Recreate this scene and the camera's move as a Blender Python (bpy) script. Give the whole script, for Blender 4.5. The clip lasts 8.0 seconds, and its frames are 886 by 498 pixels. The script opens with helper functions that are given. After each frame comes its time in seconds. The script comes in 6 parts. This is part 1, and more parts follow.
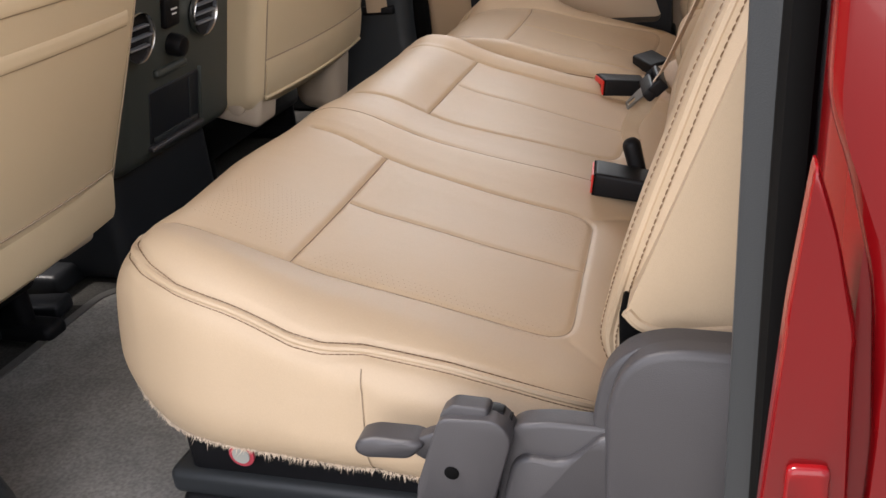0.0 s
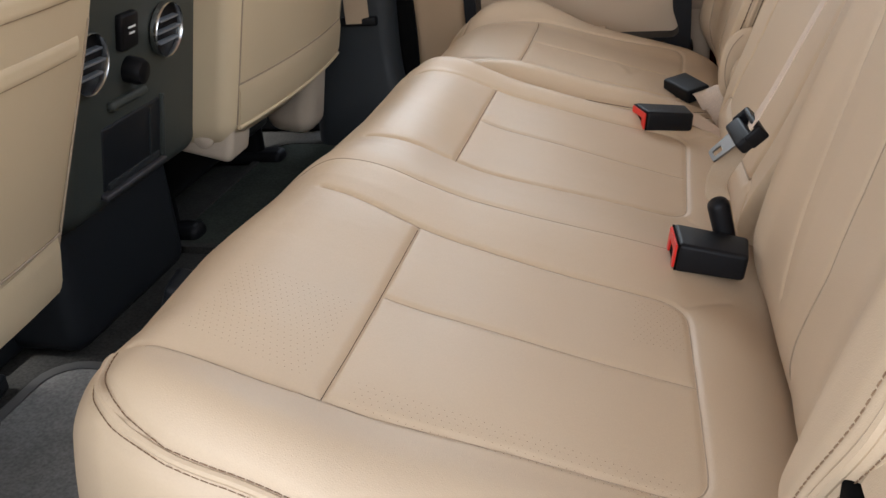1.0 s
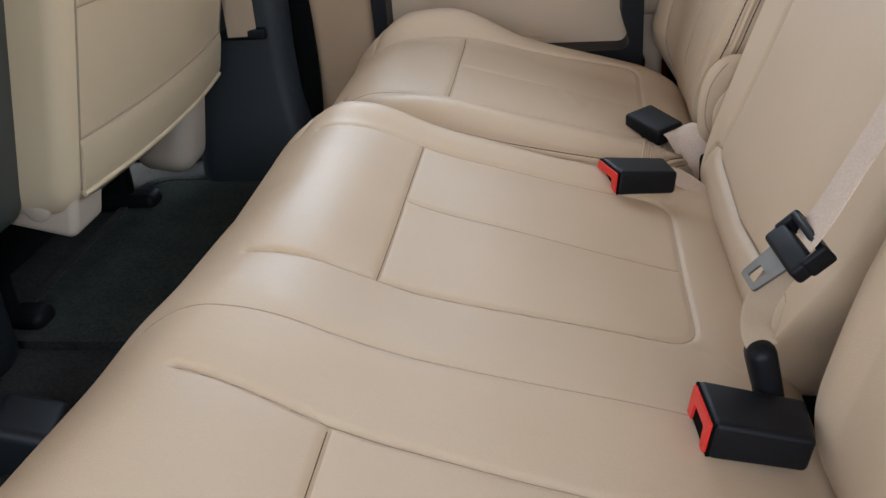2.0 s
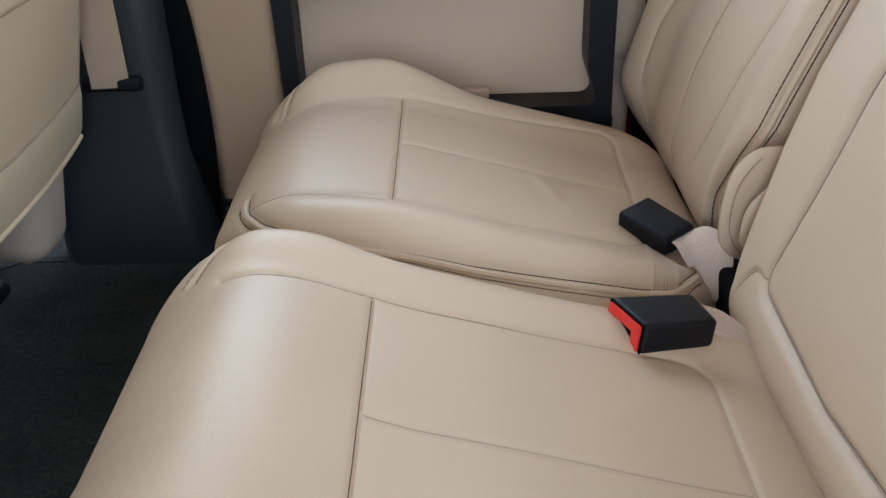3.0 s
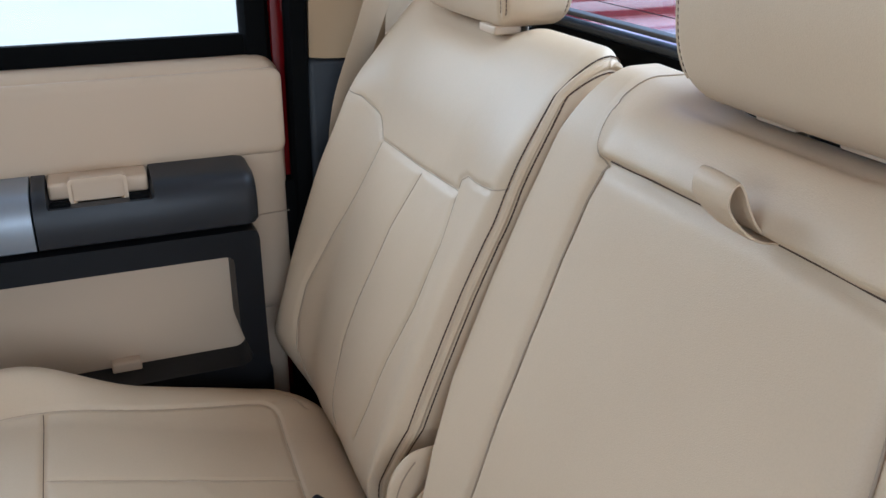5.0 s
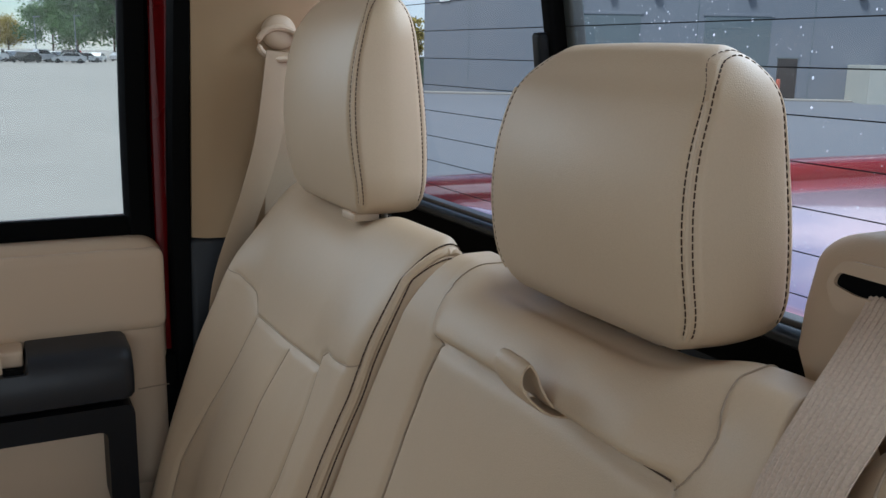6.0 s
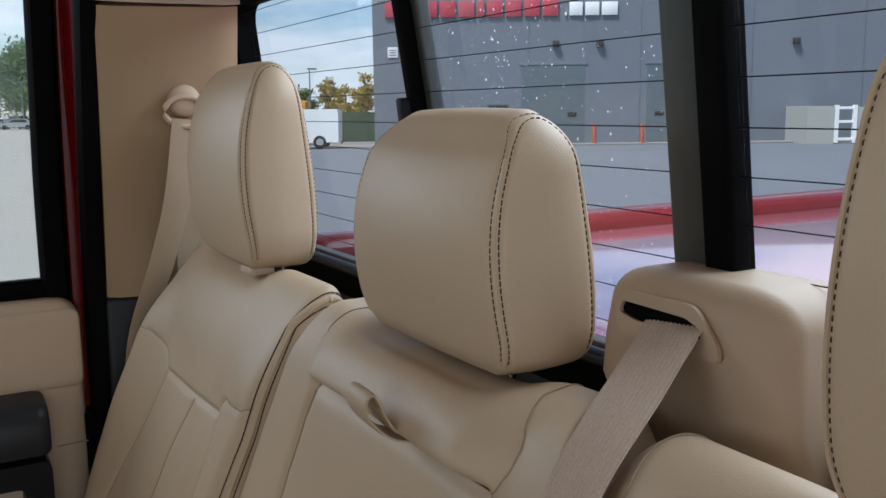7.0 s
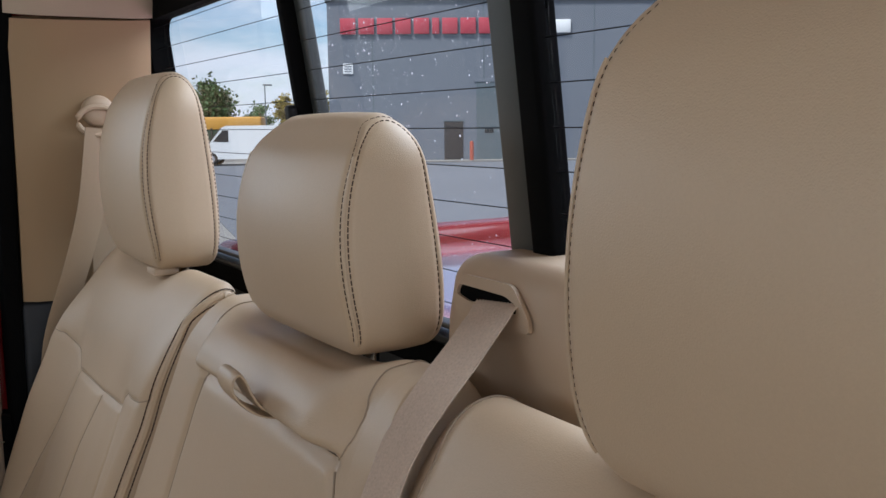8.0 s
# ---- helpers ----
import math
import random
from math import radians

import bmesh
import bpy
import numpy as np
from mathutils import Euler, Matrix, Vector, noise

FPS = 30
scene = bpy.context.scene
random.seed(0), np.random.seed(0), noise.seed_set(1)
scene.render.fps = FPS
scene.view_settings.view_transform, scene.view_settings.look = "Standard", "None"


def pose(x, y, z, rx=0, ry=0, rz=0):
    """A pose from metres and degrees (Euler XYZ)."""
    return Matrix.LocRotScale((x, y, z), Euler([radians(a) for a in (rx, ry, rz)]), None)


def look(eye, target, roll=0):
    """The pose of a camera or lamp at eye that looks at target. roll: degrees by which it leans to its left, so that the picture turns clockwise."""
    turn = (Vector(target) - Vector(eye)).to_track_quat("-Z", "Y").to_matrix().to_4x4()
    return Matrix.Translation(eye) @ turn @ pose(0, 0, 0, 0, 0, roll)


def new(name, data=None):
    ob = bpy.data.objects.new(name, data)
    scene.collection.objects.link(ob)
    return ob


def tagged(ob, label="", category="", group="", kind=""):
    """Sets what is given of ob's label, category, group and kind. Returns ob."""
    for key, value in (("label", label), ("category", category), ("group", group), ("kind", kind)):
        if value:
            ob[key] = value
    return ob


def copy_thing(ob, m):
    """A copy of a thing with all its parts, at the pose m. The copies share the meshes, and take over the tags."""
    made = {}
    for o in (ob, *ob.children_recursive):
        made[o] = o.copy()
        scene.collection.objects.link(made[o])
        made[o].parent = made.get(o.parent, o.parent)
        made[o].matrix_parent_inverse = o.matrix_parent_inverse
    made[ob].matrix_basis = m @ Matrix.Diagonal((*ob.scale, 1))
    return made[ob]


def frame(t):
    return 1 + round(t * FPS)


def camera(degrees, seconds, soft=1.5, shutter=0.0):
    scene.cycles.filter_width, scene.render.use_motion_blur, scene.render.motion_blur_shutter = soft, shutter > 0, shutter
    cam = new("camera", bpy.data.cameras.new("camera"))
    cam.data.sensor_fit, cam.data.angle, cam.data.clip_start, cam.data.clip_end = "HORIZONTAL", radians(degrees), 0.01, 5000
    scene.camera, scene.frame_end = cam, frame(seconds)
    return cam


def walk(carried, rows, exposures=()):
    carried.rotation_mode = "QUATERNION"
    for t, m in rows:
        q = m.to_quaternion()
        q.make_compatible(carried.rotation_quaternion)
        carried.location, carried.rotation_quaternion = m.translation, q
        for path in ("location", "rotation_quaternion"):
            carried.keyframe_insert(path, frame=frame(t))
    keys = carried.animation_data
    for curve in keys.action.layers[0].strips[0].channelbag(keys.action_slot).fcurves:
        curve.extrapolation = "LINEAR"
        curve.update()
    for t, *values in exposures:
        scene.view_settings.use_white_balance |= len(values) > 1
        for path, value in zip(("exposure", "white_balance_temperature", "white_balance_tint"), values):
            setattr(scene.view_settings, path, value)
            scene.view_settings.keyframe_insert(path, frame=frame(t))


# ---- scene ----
cam = camera(52.6, 8.0)
PATH = [
    (0, (0.065, 0.043, 0.883), (-0.505, 1.765, 0.041), -5.8),
    (0.5, (-0.033, 0.121, 0.876), (-0.582, 1.851, 0.036), -5.7),
    (1, (-0.09, 0.244, 0.877), (-0.538, 1.994, 0.019), -4.7),
    (1.2, (-0.107, 0.322, 0.879), (-0.513, 2.079, 0.015), -4.4),
    (2.3, (-0.185, 0.634, 0.877), (-0.382, 2.384, -0.069), -3.8),
    (2.5, (-0.205, 0.699, 0.874), (-0.364, 2.45, -0.078), -3.4),
    (3, (-0.236, 0.85, 0.886), (-0.255, 2.603, -0.077), -1.8),
    (3.5, (-0.241, 0.958, 0.888), (-0.091, 2.703, -0.078), -0.9),
    (4, (-0.238, 1.001, 0.917), (0.087, 2.722, -0.049), -1.0),
    (4.5, (-0.217, 0.973, 1.012), (0.29, 2.665, 0.075), -0.2),
    (5, (-0.198, 0.92, 1.067), (0.491, 2.633, 0.299), 0.1),
    (5.2, (-0.192, 0.898, 1.087), (0.56, 2.617, 0.395), 0.4),
    (6.3, (-0.16, 0.826, 1.099), (0.765, 2.565, 0.749), 0.5),
    (6.5, (-0.156, 0.803, 1.101), (0.79, 2.536, 0.78), -0.2),
    (7, (-0.135, 0.752, 1.107), (0.851, 2.465, 0.799), -0.7),
    (7.5, (-0.117, 0.711, 1.109), (0.909, 2.403, 0.817), -0.7),
    (8, (-0.105, 0.663, 1.097), (0.964, 2.331, 0.823), -0.7),
]
EXPOSURES = [(0, 1.67, 6700, 16), (1, 1.73, 6120, 11), (2.5, 1.89, 5400, 7), (4, 2.13, 5080, 4), (4.8, 1.98, 5120, 5), (5.2, 1.45, 5350, 5), (6.3, 0.64, 5680, 5), (8, 0.78, 6000, 11)]

walk(cam, [(t, look(eye, target, roll)) for t, eye, target, roll in PATH], EXPOSURES)

# ---------------------------------------------------------------- world and lights
world = bpy.data.worlds.new("sky")
scene.world = world
world.use_nodes = True
wn, wl = world.node_tree.nodes, world.node_tree.links
wn.clear()
w_out = wn.new("ShaderNodeOutputWorld")
w_bg = wn.new("ShaderNodeBackground")
w_bg.inputs["Strength"].default_value = 0.082
w_sky = wn.new("ShaderNodeTexSky")
w_sky.sky_type = "NISHITA"
w_sky.sun_disc = False
w_sky.sun_elevation, w_sky.sun_rotation = radians(61), radians(256)
w_sky.air_density, w_sky.dust_density, w_sky.ozone_density = 1.0, 0.4, 2.5
w_tc = wn.new("ShaderNodeTexCoord")
w_map = wn.new("ShaderNodeMapping")
w_map.inputs["Scale"].default_value = (1.6, 1.6, 6.0)
w_noise = wn.new("ShaderNodeTexNoise")
w_noise.inputs["Scale"].default_value = 2.6
w_noise.inputs["Detail"].default_value = 8
w_noise.inputs["Roughness"].default_value = 0.58
w_ramp = wn.new("ShaderNodeValToRGB")
w_ramp.color_ramp.elements[0].position, w_ramp.color_ramp.elements[1].position = 0.42, 0.60
w_ramp.color_ramp.elements[0].color = (0.05, 0.05, 0.05, 1)
w_mix = wn.new("ShaderNodeMixRGB")
w_mix.inputs["Color2"].default_value = (7.0, 7.3, 7.8, 1)
wl.new(w_tc.outputs["Generated"], w_map.inputs["Vector"])
wl.new(w_map.outputs["Vector"], w_noise.inputs["Vector"])
wl.new(w_noise.outputs["Fac"], w_ramp.inputs["Fac"])
wl.new(w_ramp.outputs["Color"], w_mix.inputs["Fac"])
wl.new(w_sky.outputs["Color"], w_mix.inputs["Color1"])
wl.new(w_mix.outputs["Color"], w_bg.inputs["Color"])
wl.new(w_bg.outputs["Background"], w_out.inputs["Surface"])

sun = new("sun", bpy.data.lights.new("sun", "SUN"))
sun.data.energy, sun.data.angle, sun.data.color = 3.6, radians(12), (1.0, 0.95, 0.88)
sun.matrix_world = look((0, 0, 30), (16, 4, 0))


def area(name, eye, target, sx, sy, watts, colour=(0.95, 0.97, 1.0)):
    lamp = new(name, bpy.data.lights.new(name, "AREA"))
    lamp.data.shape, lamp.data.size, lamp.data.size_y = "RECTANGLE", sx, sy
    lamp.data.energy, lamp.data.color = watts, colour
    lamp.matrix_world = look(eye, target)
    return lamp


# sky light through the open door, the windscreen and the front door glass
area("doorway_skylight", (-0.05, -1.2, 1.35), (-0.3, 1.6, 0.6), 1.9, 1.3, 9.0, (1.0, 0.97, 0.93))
area("windscreen_skylight", (-2.05, 1.25, 1.35), (-0.6, 1.25, 0.6), 1.4, 0.6, 3.6)
area("door_glass_skylight", (-1.25, 0.32, 1.15), (-0.6, 1.3, 0.5), 0.8, 0.4, 2.6)
area("passenger_glass_skylight", (-0.75, 2.95, 1.65), (0.1, 1.5, 0.85), 1.6, 0.8, 10.0, (0.94, 0.97, 1.0))
area("rear_window_skylight", (1.15, 1.25, 1.95), (0.0, 1.25, 0.9), 1.6, 0.8, 17, (0.90, 0.95, 1.0))

# ---------------------------------------------------------------- materials


def mat(name, colour, rough=0.5, metal=0.0, vary=0.12, scale=6.0, fine=0.0, fine_scale=400.0, bump=0.0, bump_scale=300.0,
        spec=0.5, coat=0.0, kind="noise", stretch=(1, 1, 1), rough_vary=0.08):
    m = bpy.data.materials.new(name)
    m.use_nodes = True
    n, l = m.node_tree.nodes, m.node_tree.links
    b = n["Principled BSDF"]
    b.inputs["Metallic"].default_value = metal
    b.inputs["Specular IOR Level"].default_value = spec
    b.inputs["Coat Weight"].default_value = coat
    b.inputs["Coat Roughness"].default_value = 0.04
    tc = n.new("ShaderNodeTexCoord")
    mp = n.new("ShaderNodeMapping")
    mp.inputs["Scale"].default_value = stretch
    l.new(tc.outputs["Object"], mp.inputs["Vector"])
    big = n.new("ShaderNodeTexNoise")
    big.inputs["Scale"].default_value, big.inputs["Detail"].default_value = scale, 4
    l.new(mp.outputs["Vector"], big.inputs["Vector"])
    small = n.new("ShaderNodeTexNoise")
    small.inputs["Scale"].default_value, small.inputs["Detail"].default_value = fine_scale, 2
    l.new(mp.outputs["Vector"], small.inputs["Vector"])
    amount = n.new("ShaderNodeMath")
    amount.operation = "MULTIPLY_ADD"
    amount.inputs[1].default_value, amount.inputs[2].default_value = vary * 2, 1 - vary
    l.new(big.outputs["Fac"], amount.inputs[0])
    amount2 = n.new("ShaderNodeMath")
    amount2.operation = "MULTIPLY_ADD"
    amount2.inputs[1].default_value, amount2.inputs[2].default_value = fine * 2, 1 - fine
    l.new(small.outputs["Fac"], amount2.inputs[0])
    both = n.new("ShaderNodeMath")
    both.operation = "MULTIPLY"
    l.new(amount.outputs[0], both.inputs[0])
    l.new(amount2.outputs[0], both.inputs[1])
    hsv = n.new("ShaderNodeHueSaturation")
    hsv.inputs["Color"].default_value = (*colour, 1)
    l.new(both.outputs[0], hsv.inputs["Value"])
    l.new(hsv.outputs["Color"], b.inputs["Base Color"])
    rv = n.new("ShaderNodeMath")
    rv.operation = "MULTIPLY_ADD"
    rv.inputs[1].default_value, rv.inputs[2].default_value = rough_vary * 2, rough - rough_vary
    l.new(big.outputs["Fac"], rv.inputs[0])
    l.new(rv.outputs[0], b.inputs["Roughness"])
    if bump:
        if kind == "leather":
            tx = n.new("ShaderNodeTexVoronoi")
            tx.inputs["Scale"].default_value = bump_scale
            tx.feature = "DISTANCE_TO_EDGE"
            height = tx.outputs["Distance"]
        elif kind == "weave":
            tx = n.new("ShaderNodeTexWave")
            tx.inputs["Scale"].default_value = bump_scale
            tx.inputs["Distortion"].default_value = 0.6
            height = tx.outputs["Fac"]
        else:
            tx = n.new("ShaderNodeTexNoise")
            tx.inputs["Scale"].default_value, tx.inputs["Detail"].default_value = bump_scale, 3
            height = tx.outputs["Fac"]
        l.new(mp.outputs["Vector"], tx.inputs["Vector"])
        bp = n.new("ShaderNodeBump")
        bp.inputs["Strength"].default_value, bp.inputs["Distance"].default_value = bump, 0.0006
        l.new(height, bp.inputs["Height"])
        if kind == "leather":
            soft = n.new("ShaderNodeTexNoise")
            soft.inputs["Scale"].default_value, soft.inputs["Detail"].default_value = 16, 4
            l.new(mp.outputs["Vector"], soft.inputs["Vector"])
            wavy = n.new("ShaderNodeBump")
            wavy.inputs["Strength"].default_value, wavy.inputs["Distance"].default_value = 0.30, 0.0035
            l.new(soft.outputs["Fac"], wavy.inputs["Height"])
            l.new(wavy.outputs["Normal"], bp.inputs["Normal"])
        l.new(bp.outputs["Normal"], b.inputs["Normal"])
    return m


TAN = (0.535, 0.402, 0.264)
M_leather = mat("tan_leather", TAN, 0.46, vary=0.07, scale=7, fine=0.04, fine_scale=600, bump=0.32, bump_scale=720, kind="leather", spec=0.46, rough_vary=0.08)
M_suede = mat("tan_fabric_side", (0.53, 0.43, 0.32), 0.7, vary=0.06, scale=9, fine=0.08, fine_scale=900, bump=0.3, bump_scale=800)
M_seatback = mat("front_seat_leather", (0.62, 0.49, 0.31), 0.46, vary=0.05, scale=5, bump=0.3, bump_scale=600, kind="leather")
M_fleece = mat("ragged_fleece_edge", (0.58, 0.47, 0.35), 0.95, vary=0.2, scale=60, fine=0.2)
M_trim = mat("tan_moulded_plastic", (0.53, 0.395, 0.268), 0.55, vary=0.04, scale=3, bump=0.25, bump_scale=900)
M_edge = mat("warm_brown_door_edge", (0.54, 0.375, 0.225), 0.6, vary=0.05, scale=3, bump=0.2, bump_scale=900)
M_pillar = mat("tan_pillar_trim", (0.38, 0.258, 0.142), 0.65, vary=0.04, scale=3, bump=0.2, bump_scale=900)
M_thread = mat("dark_brown_thread", (0.060, 0.031, 0.016), 0.8, vary=0.3, scale=300)
M_seam = mat("tan_seam", (0.34, 0.26, 0.18), 0.8, vary=0.2, scale=300)
M_brownthread = mat("brown_thread", (0.20, 0.12, 0.065), 0.8, vary=0.2, scale=300)
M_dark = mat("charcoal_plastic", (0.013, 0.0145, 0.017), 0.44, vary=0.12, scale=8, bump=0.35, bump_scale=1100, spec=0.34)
M_armrest = mat("dark_blue_grey_plastic", (0.019, 0.020, 0.023), 0.42, vary=0.08, scale=8, bump=0.35, bump_scale=1100, spec=0.34)
M_slate = mat("slate_pillar_plastic", (0.025, 0.028, 0.030), 0.42, vary=0.10, scale=6, bump=0.3, bump_scale=1100, spec=0.34)
M_grey = mat("slate_grey_plastic", (0.047, 0.045, 0.048), 0.42, vary=0.06, scale=7, bump=0.3, bump_scale=1200)
M_bar = mat("dark_window_bar", (0.034, 0.037, 0.033), 0.5, vary=0.08, scale=6, bump=0.2, bump_scale=1100)
M_console = mat("dark_green_grey_plastic", (0.048, 0.054, 0.047), 0.5, vary=0.1, scale=6, bump=0.3, bump_scale=1100)
M_black = mat("black_plastic", (0.007, 0.007, 0.008), 0.46, vary=0.1, scale=20, bump=0.2, bump_scale=1400, spec=0.18)
M_rubber = mat("black_rubber", (0.003, 0.003, 0.003), 0.8, vary=0.2, scale=20, spec=0.06)
M_red_btn = mat("red_release_button", (0.72, 0.03, 0.018), 0.4, vary=0.04, scale=30)
M_silver = mat("satin_silver_plastic", (0.27, 0.29, 0.32), 0.42, metal=0.5, vary=0.04, scale=4)
M_chrome = mat("chrome", (0.55, 0.55, 0.54), 0.22, metal=1.0, vary=0.05, scale=20)
M_steel = mat("dull_steel", (0.26, 0.25, 0.24), 0.35, metal=1.0, vary=0.15, scale=60)
M_webbing = mat("tan_webbing", (0.58, 0.455, 0.345), 0.75, vary=0.06, scale=20, fine=0.22, fine_scale=620, bump=0.9, bump_scale=560)
# The same tan webbing, darkened in colour where the belts hang in shade.
M_webshade = mat("shaded_tan_webbing", (0.40, 0.295, 0.19), 0.78, vary=0.05, scale=20, fine=0.12, fine_scale=1200, bump=0.5, bump_scale=900)
M_carpet = mat("charcoal_carpet", (0.040, 0.039, 0.036), 0.98, vary=0.4, scale=30, fine=0.6, fine_scale=240, bump=1.0, bump_scale=300, spec=0.1)
M_mat = mat("worn_grey_carpet_mat", (0.230, 0.224, 0.210), 0.98, vary=0.32, scale=22, fine=0.5, fine_scale=230, bump=1.0, bump_scale=300, spec=0.1)
# Near-black copy of the carpet mat, the shade put into its colour.
M_shademat = mat("shaded_green_carpet_mat", (0.036, 0.041, 0.034), 0.98, vary=0.4, scale=20, fine=0.6, fine_scale=240, bump=0.8, bump_scale=300, spec=0.1)
M_matedge = mat("mat_binding", (0.085, 0.083, 0.078), 0.9, vary=0.15, scale=30)
M_paint = mat("red_metallic_paint", (0.12, 0.002, 0.003), 0.26, vary=0.04, scale=4, coat=0.25, spec=0.25)
# Pale pink base paints the sky's reflection into the red cover.
M_cover = mat("wet_red_cover_sky_reflection", (0.80, 0.40, 0.46), 0.13, metal=0.75, vary=0.05, scale=4, coat=1.0, spec=0.6)
M_headliner = mat("tan_headliner", (0.50, 0.41, 0.31), 0.95, vary=0.05, scale=20, fine=0.06, fine_scale=900)
M_asphalt = mat("worn_asphalt", (0.125, 0.132, 0.146), 0.85, vary=0.12, scale=0.15, fine=0.15, fine_scale=6)
M_concrete = mat("pale_concrete_lot", (0.225, 0.212, 0.192), 0.9, vary=0.16, scale=0.25, fine=0.03, fine_scale=1)
M_wall = mat("grey_ribbed_wall_panel", (0.150, 0.164, 0.188), 0.8, vary=0.05, scale=0.4)
M_walldoor = mat("slate_blue_grey_door", (0.105, 0.130, 0.142), 0.7, vary=0.05, scale=0.8)
M_darkdoor = mat("dark_brown_door", (0.03, 0.027, 0.026), 0.6, vary=0.1, scale=1)
M_white = mat("white_paint", (0.78, 0.78, 0.76), 0.5, vary=0.04, scale=2)
M_gatewall = mat("pale_yellow_grey_wall", (0.36, 0.36, 0.32), 0.8, vary=0.08, scale=1)
M_signred = mat("red_sign_face", (0.44, 0.05, 0.07), 0.5, vary=0.05, scale=2)
M_bark = mat("bark", (0.09, 0.065, 0.045), 0.9, vary=0.3, scale=4)
M_leaf = mat("green_leaves", (0.050, 0.105, 0.024), 0.7, vary=0.5, scale=1.2)
M_leafy = mat("yellow_autumn_leaves", (0.26, 0.20, 0.03), 0.7, vary=0.4, scale=1.0)
M_hedge = mat("green_windscreen_fence", (0.03, 0.06, 0.035), 0.8, vary=0.2, scale=1.0)
M_glassdark = mat("dark_car_glass", (0.02, 0.022, 0.025), 0.1, vary=0.05, scale=2)
M_carred = mat("red_car_paint", (0.45, 0.01, 0.015), 0.25, vary=0.03, scale=2, coat=1)
M_carblue = mat("slate_car_paint", (0.06, 0.075, 0.10), 0.25, vary=0.03, scale=2, coat=1)
M_carsilver = mat("silver_car_paint", (0.42, 0.43, 0.45), 0.3, metal=0.4, vary=0.03, scale=2, coat=1)
M_tyre = mat("tyre_rubber", (0.015, 0.015, 0.015), 0.85, vary=0.1, scale=5)
M_cone = mat("orange_red_bollard", (0.36, 0.08, 0.045), 0.6, vary=0.05, scale=3)
M_orange = mat("yellow_orange_machine", (0.60, 0.30, 0.04), 0.5, vary=0.05, scale=3)


def glass(name, tint, rough=0.0):
    m = bpy.data.materials.new(name)
    m.use_nodes = True
    n, l = m.node_tree.nodes, m.node_tree.links
    n.clear()
    out = n.new("ShaderNodeOutputMaterial")
    mix = n.new("ShaderNodeMixShader")
    tr = n.new("ShaderNodeBsdfTransparent")
    gl = n.new("ShaderNodeBsdfGlossy")
    fr = n.new("ShaderNodeLayerWeight")
    fr.inputs["Blend"].default_value = 0.5
    po = n.new("ShaderNodeMath")
    po.operation, po.inputs[1].default_value = "POWER", 5.0
    ma = n.new("ShaderNodeMath")
    ma.operation, ma.inputs[1].default_value, ma.inputs[2].default_value = "MULTIPLY_ADD", 0.5, 0.025
    l.new(fr.outputs["Facing"], po.inputs[0])
    l.new(po.outputs[0], ma.inputs[0])
    tr.inputs["Color"].default_value = (*tint, 1)
    gl.inputs["Roughness"].default_value = rough
    l.new(ma.outputs[0], mix.inputs["Fac"])
    l.new(tr.outputs["BSDF"], mix.inputs[1])
    l.new(gl.outputs["BSDF"], mix.inputs[2])
    l.new(mix.outputs["Shader"], out.inputs["Surface"])
    return m


def translucent(name, colour, clear):
    m = bpy.data.materials.new(name)
    m.use_nodes = True
    n, l = m.node_tree.nodes, m.node_tree.links
    n.clear()
    out, mix = n.new("ShaderNodeOutputMaterial"), n.new("ShaderNodeMixShader")
    tl, tr = n.new("ShaderNodeBsdfTranslucent"), n.new("ShaderNodeBsdfTransparent")
    tl.inputs["Color"].default_value = (*colour, 1)
    mix.inputs["Fac"].default_value = clear
    l.new(tl.outputs["BSDF"], mix.inputs[1])
    l.new(tr.outputs["BSDF"], mix.inputs[2])
    l.new(mix.outputs["Shader"], out.inputs["Surface"])
    return m


M_glass = glass("clear_side_glass", (0.93, 0.95, 0.94))
M_tint = glass("rear_privacy_glass", (0.90, 0.92, 0.94))
M_drop = translucent("water_drop", (0.88, 0.90, 0.93), 0.5)

# ---------------------------------------------------------------- mesh helpers


def part(name, geo, material, parent=None, label="", smooth=True):
    """One mesh object from (vertices, faces)."""
    v, f = geo
    me = bpy.data.meshes.new(name)
    me.from_pydata(np.asarray(v, float).tolist(), [], f.tolist() if isinstance(f, np.ndarray) else f)
    me.materials.append(material)
    if smooth:
        me.polygons.foreach_set("use_smooth", [True] * len(me.polygons))
        me.set_sharp_from_angle(angle=radians(42))
    me.update()
    ob = new(name, me)
    if parent is not None:
        ob.parent = parent
    if label:
        tagged(ob, label)
    return ob


def thing(name, label, category, group="", kind=""):
    return tagged(new(name), label, category, group, kind)


def solid(name, geo, material, label, category="", group="", kind="", smooth=True):
    return tagged(part(name, geo, material, None, "", smooth), label, category, group, kind)


def join(*geos):
    vs, fs, k = [], [], 0
    for v, f in geos:
        v = np.asarray(v, float)
        vs.append(v)
        fs += [tuple(i + k for i in q) for q in (f.tolist() if isinstance(f, np.ndarray) else f)]
        k += len(v)
    return np.concatenate(vs), fs


def moved(geo, m):
    v = np.asarray(geo[0], float)
    a = np.array(m)
    return v @ a[:3, :3].T + a[:3, 3], geo[1]


